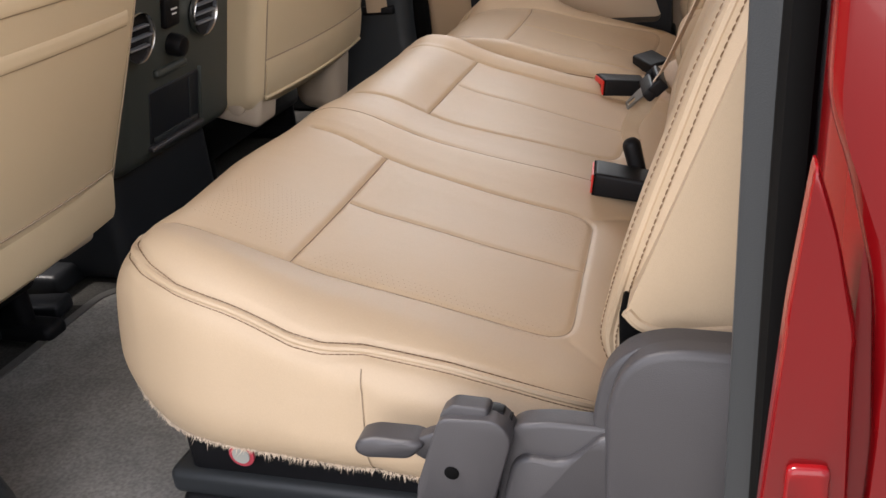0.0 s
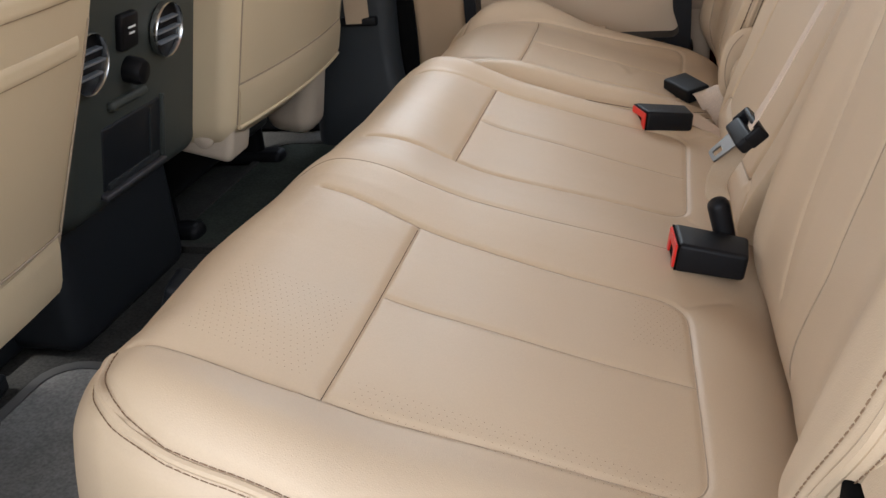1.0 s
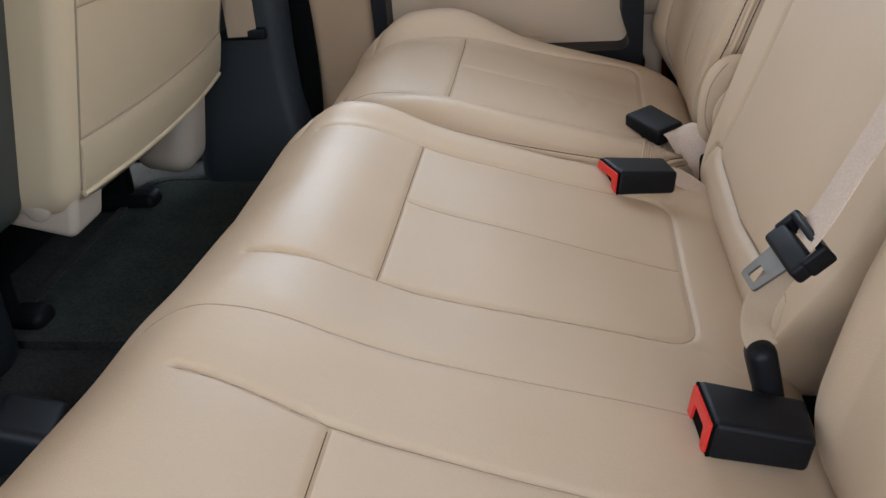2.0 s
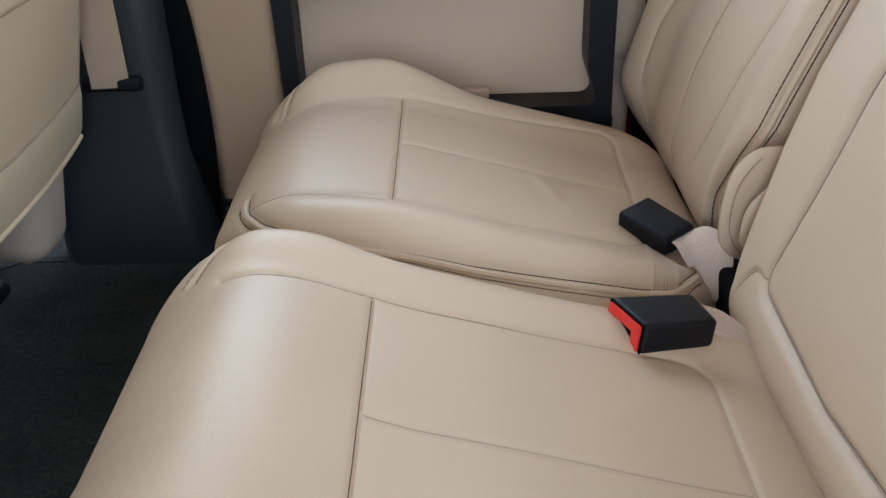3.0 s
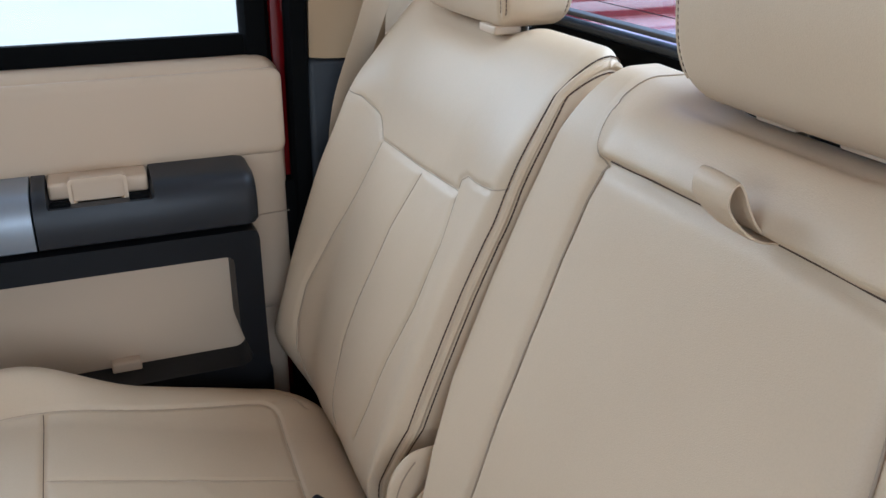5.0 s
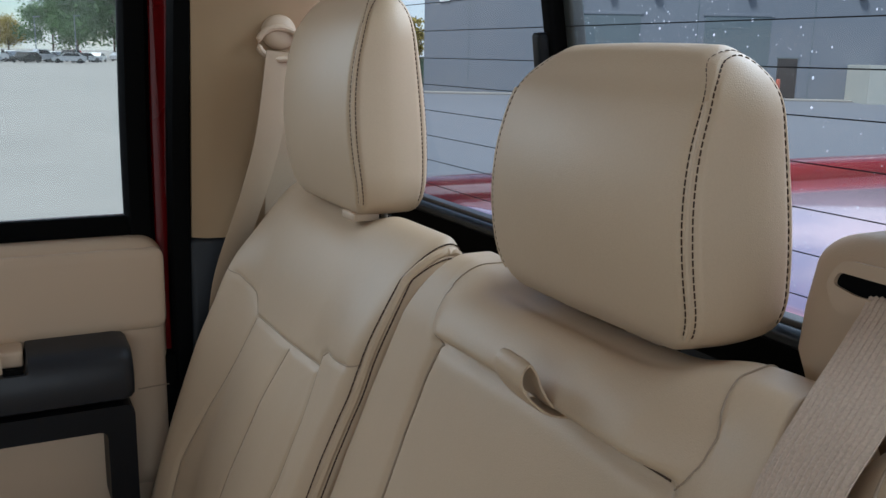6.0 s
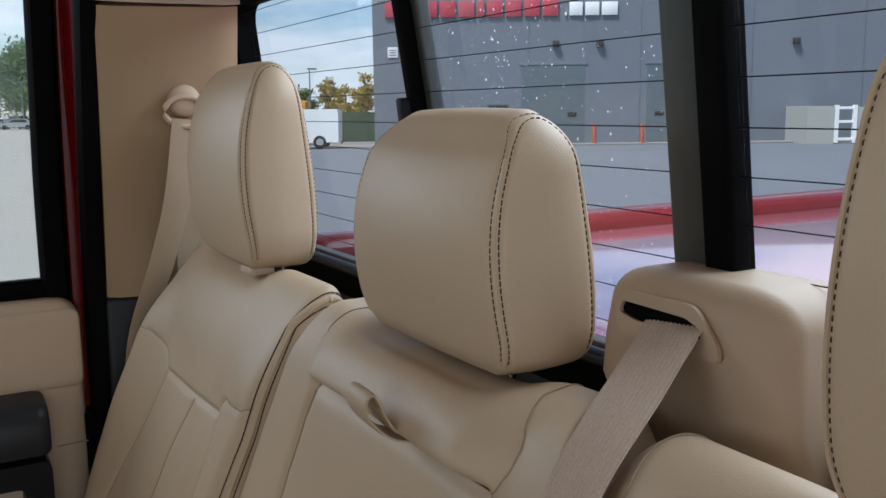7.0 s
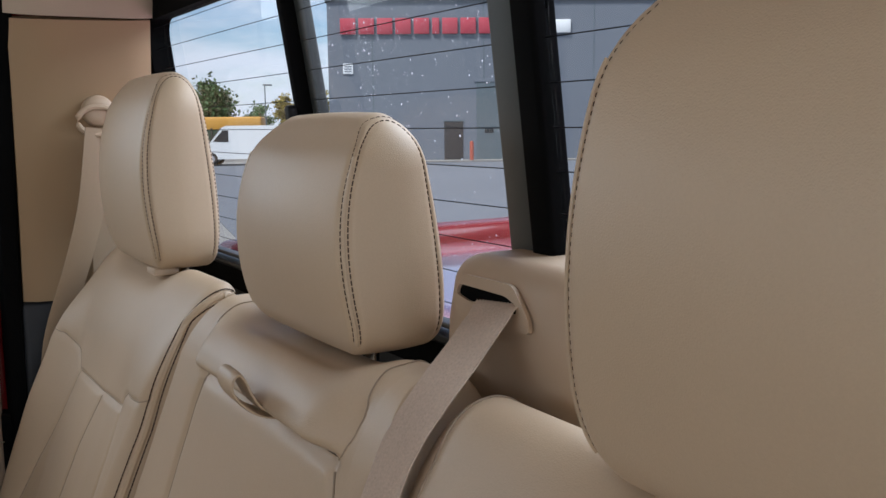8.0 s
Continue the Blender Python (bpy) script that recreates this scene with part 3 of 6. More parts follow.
def perforations(pad, on_top, spots, parent):
    """Small punched holes as dark discs on the leather."""
    vs, fs, k = [], [], 0
    for x0, x1, y0, y1 in spots:
        xs, ys = np.arange(x0, x1, 0.0052), np.arange(y0, y1, 0.0052)
        pts = [(x + (0.0026 if j % 2 else 0), y) for j, y in enumerate(ys) for x in xs]
        q, n = rounded(np.array(on_top(pts)), pad.h, pad.r)
        a = pad.shape(q - n * pad.sink(q)[:, None])
        for c in a:
            ang = [2 * math.pi * i / 6 for i in range(6)]
            vs += [(c[0] + 0.00034 * math.cos(t), c[1] + 0.00034 * math.sin(t), c[2] - 0.00053 * math.cos(t) * 0.28 + 0.0003) for t in ang]
            fs.append(tuple(range(k, k + 6)))
            k += 6
    tagged(part("perforation", (np.array(vs), fs), M_brownthread, parent, "rows of tiny punched holes", smooth=False), kind="stuff")


# ---------------------------------------------------------------- rear bench: backs
LEAN_BACK = radians(15.8)
CB = 1.317


def inner_edge(s):
    """How far the edge beside the centre back draws in on its way up."""
    return np.interp(s, [0.0, 0.09, 0.13, 0.17, 0.27, 0.36, 0.41, 0.47, 0.515], [0.084, 0.078, 0.060, 0.040, 0.030, 0.017, 0.004, -0.014, -0.030])


def outer_shoulder(s):
    return 0.038 * smoothstep(0.24, 0.52, s) - 0.028 * (1 - smoothstep(0.04, 0.17, s))


def inner_edge_wide(s):
    return np.interp(s, [0.0, 0.09, 0.17, 0.27, 0.36, 0.515], [0.050, 0.044, 0.030, 0.024, 0.014, -0.020])


def outer_edge(s):
    return 0.045 * (1 - smoothstep(0.085, 0.195, s))


def Back(y0, y1, length, seams, thick=0.105, radii=(0.05, 0.06, 0.042), forward=None, steps=(0.0026, 0.0026, 0.004), retreat=None, rise=0.2, dip=None):
    """A leaning back, with seams given as (y, distance up its face)."""
    cy, hs, ht = (y0 + y1) / 2, length / 2, thick / 2

    def face(pts):
        return [(y - cy, s - hs, ht) for y, s in pts]

    def place(p):
        y, s, d = cy + p[:, 0], p[:, 1] + hs, ht - p[:, 2]
        f = forward(y, s) * np.clip(1 - d / (2 * ht), 0, 1) if forward else 0
        x = -0.004 + s * math.sin(LEAN_BACK) + d * (1 - 0.25 * s) - f
        z = 0.432 + s * math.cos(LEAN_BACK) + rise * d * smoothstep(0.35, 0.5, s)
        if dip:
            z = z - dip[1] * np.exp(-((y - dip[0]) / 0.105) ** 6) * smoothstep(0.012, 0.042, d) * smoothstep(0.46, 0.50, s)
        if retreat:
            y = y + retreat[0](s) * np.clip(1 - (y - y0) / 0.10, 0, 1) - retreat[1](s) * np.clip(1 - (y1 - y) / 0.10, 0, 1)
        return np.stack([x, y, z], 1)

    pad = Pad(((y1 - y0) / 2, hs, ht), radii, steps, place, [(face(s), d, w, k) for s, d, w, k in seams])
    pad.face = face
    return pad


def mirror(pts, on):
    return [((2 * CB - y) if on else y, s) for y, s in pts]


def outer_back(parent, flip):
    """The back of an outer place, with yoke, three-striped panel and welted edges."""
    def m(pts):
        return mirror(pts, flip)
    left = [(1.895, 0.02), (1.925, 0.12), (1.925, 0.17), (1.903, 0.25), (1.880, 0.311), (1.860, 0.372)]
    right = [(1.71, 0.08), (1.690, 0.13), (1.675, 0.19), (1.653, 0.26), (1.640, 0.33), (1.645, 0.379)]
    seams = [(m([(1.985, 0.420), (1.93, 0.412), (1.885, 0.396), (1.860, 0.372)]), *FINE),
             (m([(1.860, 0.372), (1.75, 0.374), (1.645, 0.379)]), 0.004, 0.0034, 1.0),
             (m([(1.645, 0.379), (1.644, 0.391), (1.63, 0.399), (1.605, 0.401), (1.57, 0.405), (1.535, 0.412)]), *FINE),
             (m(left), *FINE), (m(right), *FINE), (m([(1.785, 0.03), (1.798, 0.15), (1.788, 0.21), (1.764, 0.30), (1.732, 0.374)]), 0.0016, 0.003, 2.4)]
    lo, hi = (1.532, 1.990) if not flip else (0.585, 2 * CB - 1.532)

    def forward(y, s):
        yy = 2 * CB - y if flip else y
        edge = 3.0 * smoothstep(1.87, 1.97, yy) + 1 - smoothstep(1.58, 1.66, yy)
        return 0.010 * edge * smoothstep(0.0, 0.1, s) * (1 - smoothstep(0.40, 0.50, s)) + 0.010 * np.exp(-((s - 0.16) / 0.12) ** 2) - 0.006 * smoothstep(0.3, 0.4, s)

    back = Back(lo, hi, 0.518, seams, forward=forward, radii=(0.05 if flip else 0.036, 0.095, 0.052), retreat=(outer_edge, inner_edge_wide) if flip else (inner_edge, outer_shoulder), dip=(0.856 if flip else 1.772, 0.012))
    h = back.h
    st = []
    lines = []
    for sg in (-1, 1):
        turn_in = 0.012 if not flip and sg < 0 else 0.0
        i0, i1, d0, d1 = (0.036, 0.010, 0.0, 0.0) if flip and sg < 0 else (0.010, 0.0, 0.0, 0.014)
        pair = [[(sg * (h[0] - i), -h[1] + 0.03, h[2] - d), (sg * (h[0] - i), 0.12, h[2] - d), (sg * (h[0] - i - turn_in), h[1] - 0.6 * d, h[2] - d), (sg * (h[0] - i - turn_in), h[1] - 0.6 * d, 0.0), (sg * (h[0] - i - turn_in), h[1] - 0.6 * d, -h[2] + 0.004)] for i, d in ((i0, d0), (i1, d1))]
        if not (flip and sg > 0):
            st += pair
            lines.append(pair)
    ob = part("backrest", back.geo, M_leather, parent)
    tagged(part("stitching", back.stitches(st, 0.0046, 0.0056, 0.0009) if flip else back.stitches(st, 0.0058, 0.0061, 0.0014), M_brownthread if flip else M_thread, ob, "brown twisted stitching" if flip else "dark brown double stitching"), kind="stuff")
    for line, _, _, _ in seams:
        a, _ = back.line(back.face(line), 0.004, 0.0004)
        part("seam", tube(a, 0.0006, 5), M_seam, ob)
    for one, two in lines:
        a, b = back.line(one, 0.002, 0.0)[0], back.line(two, 0.002, 0.0)[0]
        mid = [(a[int(t * (len(a) - 1))] + b[int(t * (len(b) - 1))]) / 2 for t in np.linspace(0, 1, 40)]
        part("welt", tube(smooth_path(mid, 120), 0.0042, 8), M_leather, ob)
    return back, ob


back_r, ob_back_r = outer_back(seat_narrow, False)
back_l, ob_back_l = outer_back(seat_wide, True)
a, _ = back_l.line([(0.225, 0.17, 0.0525), (0.226, 0.22, 0.0525), (0.226, 0.2575, 0.046), (0.226, 0.2575, 0.02), (0.220, 0.2575, 0.0), (0.208, 0.2575, -0.03)], 0.004, 0.0004)
part("seam", tube(a, 0.0009, 5), M_seam, ob_back_l)

c_panel = [(1.450, 0.46), (1.460, 0.43), (1.468, 0.38), (1.472, 0.31), (1.474, 0.24), (1.468, 0.14)] + [tuple(q) for q in arc_corner((1.466, 0.12), (1.460, 0.080), (1.40, 0.072), 0.018)] + [(CB, 0.069)]
c_panel = c_panel + [(2 * CB - y, s) for y, s in c_panel[::-1]]
c_roll = [(1.450, 0.463), (1.40, 0.466), (CB, 0.468), (1.234, 0.466), (2 * CB - 1.450, 0.463)]
far_arc = [(1.452, 0.46), (1.462, 0.470), (1.468, 0.485), (1.469, 0.505), (1.466, 0.522)]
c_seams = [(c_panel, 0.005, 0.0045, 1.0), (c_roll, 0.010, 0.007, 0.7), (far_arc, *FINE), ([(2 * CB - y, s) for y, s in far_arc], *FINE),
           ([(1.458, 0.087), (1.49, 0.082), (1.53, 0.060)], *FINE), ([(2 * CB - 1.458, 0.087), (2 * CB - 1.49, 0.082), (2 * CB - 1.53, 0.060)], *FINE)]


def c_forward(y, s):
    inside = smoothstep(2 * CB - 1.478, 2 * CB - 1.425, y) * (1 - smoothstep(1.425, 1.478, y))
    return 0.012 * np.exp(-((s - 0.06) / 0.07) ** 2) + 0.019 * inside * smoothstep(0.458, 0.480, s) * (1 - 0.4 * smoothstep(0.490, 0.524, s)) - 0.017 * smoothstep(0.1, 0.42, s) + 0.002


def centre_edge(s):
    """How far the centre back's side edges draw in."""
    return np.interp(s, [0.0, 0.06, 0.12, 0.17, 0.234, 0.328, 0.395, 0.468, 0.51, 0.54], [0.080, 0.067, 0.036, 0.014, 0.002, 0.008, 0.020, 0.044, 0.066, 0.082])


back_c = Back(2 * CB - 1.574, 1.574, 0.524, c_seams, thick=0.115, radii=(0.026, 0.06, 0.045), forward=c_forward, retreat=(centre_edge, centre_edge), rise=0.0, dip=(1.314, 0.015))
ob_back_c = part("centre_backrest", back_c.geo, M_leather, seat_wide, "plain fold-down centre back with piped border")
a, _ = back_c.line(back_c.face(c_panel), 0.006, 0.0012)
part("piping", tube(a, 0.0011, 6), M_seam, ob_back_c)
a, _ = back_c.line(back_c.face(c_roll), 0.006, 0.0005)
part("seam", tube(a, 0.0008, 5), M_thread, ob_back_c)
for k, line in enumerate((far_arc, [(2 * CB - y, s) for y, s in far_arc], c_seams[4][0], c_seams[5][0])):
    path = back_c.face(line)
    if k < 2:
        path = path + [(path[-1][0] * q, 0.262, w) for q, w in ((0.98, 0.045), (0.94, 0.02), (0.90, -0.02), (0.88, -0.05))]
    a, _ = back_c.line(path, 0.004, 0.0004)
    part("seam", tube(a, 0.0006, 5), M_seam, ob_back_c)

# pull loop on the centre back
lp = smooth_path([(0.140, 1.286, 0.883), (0.125, 1.286, 0.887), (0.113, 1.287, 0.896), (0.105, 1.288, 0.907), (0.105, 1.288, 0.916), (0.110, 1.288, 0.920), (0.115, 1.288, 0.913), (0.119, 1.287, 0.903), (0.127, 1.286, 0.892), (0.144, 1.286, 0.884)], 54)
part("pull_loop", strap(lp, (0.0, 1, 0.05), 0.031, 0.0032), M_leather, ob_back_c, "folded leather pull loop")

# folded leather flaps between the two backs
def leaf(x0, x1, z0, z1, y, lean):
    """A padded leaf of leather, with the line of its sewn edge."""
    cx, cz = (x0 + x1) / 2, (z0 + z1) / 2
    w, h = x1 - x0, z1 - z0

    def bend(v):
        q = v.copy()
        q[:, 0] += 0.010 * (v[:, 2] / h * 2) ** 2 + lean * v[:, 2]
        q[:, 1] += 0.10 * (v[:, 0] + w / 2) - 0.004 * np.cos(v[:, 2] / h * 3)
        return q
    edge = np.array([(-w / 2 + 0.008 + 0.012 * abs(t) ** 3, -0.0055, t * (h / 2 - 0.008)) for t in np.linspace(-1, 1, 30)])
    m = np.array((cx, y, cz))
    return rb((cx, y, cz), (w, 0.010, h), (0.022, 0.005, 0.030), 6, (0, 0, 0), (4, 1, 8), bend), bend(edge) + m


for box in ((0.000, 0.085, 0.478, 0.588, 1.556, 0.05), (0.014, 0.085, 0.484, 0.562, 1.540, 0.05)):
    body, edge = leaf(*box)
    flap = part("cover_flap", body, M_leather, seat_narrow, "padded leather flap with stitched edge")
    part("stitching", tube(edge, 0.0006, 5), M_seam, flap)

# black slabs stand for the shade in the gap between the two parts of the bench
part("gap_shade", slab(0.006, 0.09, 1.487, 1.585, 0.40, 0.474, 0.008, 2), M_rubber, seat_narrow, "black slab for the shade between the bench parts")
part("gap_shade", slab(-0.060, 0.004, 1.480, 1.560, 0.38, 0.428, 0.008, 2), M_rubber, seat_narrow)

# ribbed elastic on the narrow cushion's rear corner
for k in range(10):
    x = -0.066 + 0.0028 * k
    q = [(x + 0.205, -0.214, 0.058), (x + 0.205, -0.214, 0.066), (x + 0.207, -0.205, 0.072), (x + 0.212, -0.160, 0.072), (x + 0.217, -0.118, 0.072)]
    a, _ = pad_narrow.line(q, 0.004, 0.0008)
    part("elastic_rib", tube(a, 0.0010, 6), M_leather, cushion_narrow)

# ---------------------------------------------------------------- headrests


def headrest(parent, centre, half, thread, guides):
    """A wrapped front panel and two side panels, joined by welted double-stitched seams."""
    hu, hv, hw = half
    height = [-1.0, -0.6, -0.2, 0.2, 0.6, 0.9, 1.0]
    front = [0.038, 0.049, 0.053, 0.050, 0.041, 0.027, 0.019]
    rear = [-0.031, -0.034, -0.033, -0.029, -0.023, -0.017, -0.015]
    front, rear = np.polyfit(height, front, 3), np.polyfit(height, rear, 3)

    def shape(p):
        v = np.clip(p[:, 1] / hv, -1, 1)
        a = np.clip((p[:, 2] / hw + 1) / 2, 0, 1)
        top = np.clip((v - 0.52) / 0.48, 0, 1)
        low = np.clip((-v - 0.60) / 0.40, 0, 1)
        wide = (1 - 0.075 * smoothstep(-0.6, 1.0, v)) * (1 - 0.40 * (1 - np.sqrt(1 - 0.96 * top ** 2))) * (1 - 0.30 * (1 - np.sqrt(1 - 0.98 * low ** 2)))
        swell = 0.006 * np.sin(np.pi * a) * np.clip((abs(p[:, 0]) / hu - 0.8) / 0.2, 0, 1) * np.sign(p[:, 0])
        y = p[:, 0] * wide + swell
        belly = 0.006 * (1 - (p[:, 0] / hu) ** 2) * (1 - v * v)
        fr = np.polyval(front, v) * a + np.polyval(rear, v) * (1 - a) + belly * (2 * a - 1)
        z = p[:, 1] - 0.008 * smoothstep(0.6, 1.0, v) * (2 * a - 1) ** 2
        return np.stack([centre[0] - fr, centre[1] + y, centre[2] + z], 1)

    def arch(sg, u, f, r, low, high, deep):
        """Up the front edge of a side panel, over its top and down the rear edge."""
        up = [(sg * u, v, f) for v in np.linspace(low, high, 30)]
        bend = [(sg * u, high + (hv - high) * math.sin(t), (f + r) / 2 + (f - r) / 2 * math.cos(t)) for t in np.linspace(0.1, math.pi - 0.1, 24)]
        return np.array(up + bend + [(sg * u, v, r) for v in np.linspace(high, low + deep, 30)])

    loops, cords, seams = [], [], []
    for sg in (-1, 1):
        outer = arch(sg, hu - 0.005, hw, -hw, -hv + 0.012, hv - 0.006, 0.0)
        inner = arch(sg, hu, hw - 0.0065, -hw + 0.012, -hv + 0.010, hv - 0.030, 0.0)
        cord = arch(sg, hu - 0.001, hw - 0.001, -hw + 0.002, -hv + 0.010, hv - 0.014, 0.0)
        loops += [outer, inner]
        cords.append(cord)
        seams += [(outer, 0.0014, 0.0022, 3.0), (inner, 0.0014, 0.0022, 3.0)]
    pad = Pad(half, (0.012, 0.020, 0.013), (0.0026, 0.0026, 0.0022), shape, seams, puff=0.0016, reach=0.012)
    ob = part("headrest", pad.geo, M_leather, parent)
    for cord in cords:
        a, _ = pad.line(cord[:27], 0.004, -0.0008)
        part("welt", tube(a, 0.0018, 6), M_leather, ob)
    tagged(part("stitching", pad.stitches(loops, *thread), M_thread, ob, "dark brown double stitching"), kind="stuff")
    for dy, dx in guides:
        part("post", tube([(centre[0] + 0.005, centre[1] + dy, centre[2] - hv - 0.05), (centre[0] + 0.005, centre[1] + dy, centre[2] - hv + 0.02)], 0.006, 10), M_chrome, ob, "chrome post")
        part("guide", rb((centre[0] + dx, centre[1] + dy, centre[2] - hv - 0.002), (0.028, 0.036, 0.008), 0.002), M_trim, ob, "tan plastic post guide")
    return ob


GUIDES_C = ((-0.038, -0.006), (0.033, -0.006))
headrest(seat_narrow, (0.200, 1.772, 1.049), (0.114, 0.113, 0.050), (0.0036, 0.0046, 0.0011, 0.0007), ((-0.066, -0.024), (0.045, 0.012)))
headrest(seat_wide, (0.203, 0.856, 1.048), (0.114, 0.113, 0.050), (0.0030, 0.0041, 0.0007, 0.0004), ((-0.045, 0.0), (0.045, 0.0)))
headrest(seat_wide, (0.215, 1.314, 1.019), (0.109, 0.089, 0.052), (0.0036, 0.0046, 0.0010, 0.0007), GUIDES_C)

# side panel of the wide seat's back towards the open door
edge_low = [(0.012, 0.576), (0.022, 0.566), (0.040, 0.561), (0.075, 0.565), (0.130, 0.572)]
outline = [(a, b) for a, b in edge_low] + [(0.190, 0.80), (0.170, 0.87), (0.120, 0.86), (0.060, 0.70)]
turn = Matrix.Translation((0, 0.614, 0)) @ pose(0, 0, 0, 90, 0, 0)
part("side_panel", prism(outline, 0.030, turn), M_leather, seat_wide, "smooth tan side panel of the back")
part("piping", tube(smooth_path([(a, 0.585, b) for a, b in edge_low], 40), 0.0045, 8), M_leather, seat_wide)
# A solid black slab paints the shade inside the seat frame's opening.
part("frame_cavity_shade", slab(0.006, 0.075, 0.590, 0.63, 0.50, 0.573, 0.006, 2), M_rubber, seat_wide, "black slab for the shade in the seat frame opening")
# base under both cushions
for owner, cy, wy, rails in ((seat_wide, 1.035, 0.78, (0.80, 1.35)), (seat_narrow, 1.70, 0.36, (1.60, 1.82))):
    part("seat_base", rb((-0.22, cy, 0.365), (0.40, wy, 0.08), 0.012), M_black, owner, "black steel seat base")
    for y in rails:
        part("base_foot", rb((-0.20, y, 0.305), (0.34, 0.05, 0.06), 0.01), M_black, owner)

# ---------------------------------------------------------------- cab shell
def wall(name, geo, material, label, category="trim"):
    return solid(name, geo, material, label, category, kind="structure")


wall("floor", slab(-2.2, 0.32, 0.42, 2.10, FLOOR - 0.03, FLOOR, 0.004), M_carpet, "charcoal carpeted cab floor", "floor")
wall("ceiling", slab(-1.5, 0.36, 0.40, 2.11, 1.40, 1.45, 0.02, 3), M_headliner, "tan cloth headliner of the cab", "ceiling")
wall("roof_panel", slab(-1.55, 0.42, 0.36, 2.15, 1.455, 1.475, 0.01, 2), M_paint, "red painted steel roof of the cab", "roof")
wall("wall_front", slab(-2.2, -2.12, 0.42, 2.10, FLOOR, 1.0, 0.01), M_dark, "dark dashboard and bulkhead", "dashboard")
wall("sill_trim", slab(-0.62, 0.05, 0.40, 0.52, FLOOR - 0.02, FLOOR + 0.035, 0.012, 3), M_dark, "dark plastic door sill tread", "sill")


def win_x(z):
    return 0.2955 - (z - 0.93) * 0.12


def sloped(y0, y1, z0, z1, t=0.03, dx=0.0, r=0.004, splay=0.0):
    """A piece of the rear wall that follows the window's lean."""
    def shape(v):
        w = v.copy()
        w[:, 0] = v[:, 0] + win_x(v[:, 2] + (z0 + z1) / 2) + dx
        w[:, 1] = v[:, 1] + splay * (v[:, 2] + (z0 + z1) / 2 - 0.95)
        return w
    return rb((0, (y0 + y1) / 2, (z0 + z1) / 2), (t, y1 - y0, z1 - z0), r, 2, (0, 0, 0), (1, 1, 4), shape)


wall("wall_rear", slab(0.29, 0.33, 0.40, 2.10, FLOOR, 0.905, 0.006), M_dark, "dark rear wall of the cab behind the bench", "wall")
wall("wall_rear_header", sloped(0.45, 2.06, 1.272, 1.42, 0.05, 0.01), M_headliner, "tan header above the rear window", "wall")

# rear window with its frame, two upright bars and heating lines
window = thing("window_1", "sliding rear cab window with black frame, wet outside", "window", kind="structure")
WIN = Matrix.Translation((win_x(1.0825) - 0.012, 1.2475, 1.0825)) @ Matrix(((0, -0.119, 0.993, 0), (1, 0, 0, 0), (0, 0.993, 0.119, 0), (0, 0, 0, 1)))
part("window_frame", ring_plate(round_rect(1.505, 0.390, 0.045, 8), round_rect(1.465, 0.330, 0.030, 8), 0.030, WIN), M_rubber, window, "black rubber frame with rounded corners", smooth=False)
part("window_frame", sloped(0.52, 1.93, 0.922, 0.930, 0.020, -0.014, 0.003), M_dark, window)
part("window_frame", sloped(0.52, 1.93, 0.934, 0.939, 0.014, -0.010, 0.002), M_grey, window)
part("upright_bar", sloped(1.4735, 1.488, 0.92, 1.255, 0.024, -0.004, 0.004, 0.075), M_rubber, window)
part("upright_bar", sloped(1.461, 1.473, 0.92, 1.255, 0.014, 0.004, 0.003, 0.080), M_bar, window)
part("upright_bar", sloped(1.142, 1.174, 0.92, 1.255, 0.018, 0.002, 0.004), M_bar, window)
part("upright_bar", sloped(1.118, 1.1415, 0.92, 1.255, 0.022, -0.002, 0.004), M_rubber, window)
part("latch", sloped(1.488, 1.502, 1.085, 1.118, 0.022, -0.014, 0.004, 0.02), M_black, window, "black window catch")


def sheet(y0, y1, z0, z1, t=0.004, dx=0.0):
    return sloped(y0, y1, z0, z1, t, dx, 0.001)


for y0, y1 in ((1.492, 1.984), (1.172, 1.474), (0.51, 1.118)):
    pane = part("pane", sheet(y0, y1, 0.925, 1.26), M_tint, window, "tinted glass pane")
    pane.visible_shadow = False
for k in range(11):
    z = 0.952 + 0.0285 * k
    part("heating_line", tube([(win_x(z) - 0.003, y, z) for y in np.linspace(0.515, 1.980, 12)], 0.0004, 4), M_black, window)

# rain drops on the outer face of the middle pane
rng = np.random.default_rng(4)
dv, df, k = [], [], 0
drop = lathe([(1.0, 0.0), (0.8, 0.35), (0.4, 0.55), (0.05, 0.6)], 7)
for i in range(1200):
    y = rng.normal(1.37, 0.05) if i < 600 else rng.uniform(1.18, 1.47)
    z = rng.uniform(0.93, 1.255)
    if not 1.18 < y < 1.47:
        continue
    r = rng.choice([0.00025, 0.0004, 0.0006, 0.0009], p=[0.45, 0.35, 0.16, 0.04])
    v = np.asarray(drop[0]) * r
    v = np.stack([v[:, 2] + win_x(z) + 0.003, v[:, 0] + y, v[:, 1] * rng.uniform(1, 1.5) + z], 1)
    dv.append(v)
    df += [tuple(a + k for a in q) for q in drop[1]]
    k += len(v)
tagged(part("water_drop", (np.concatenate(dv), df), M_drop, window, "rain drops clinging to the glass"), kind="stuff")


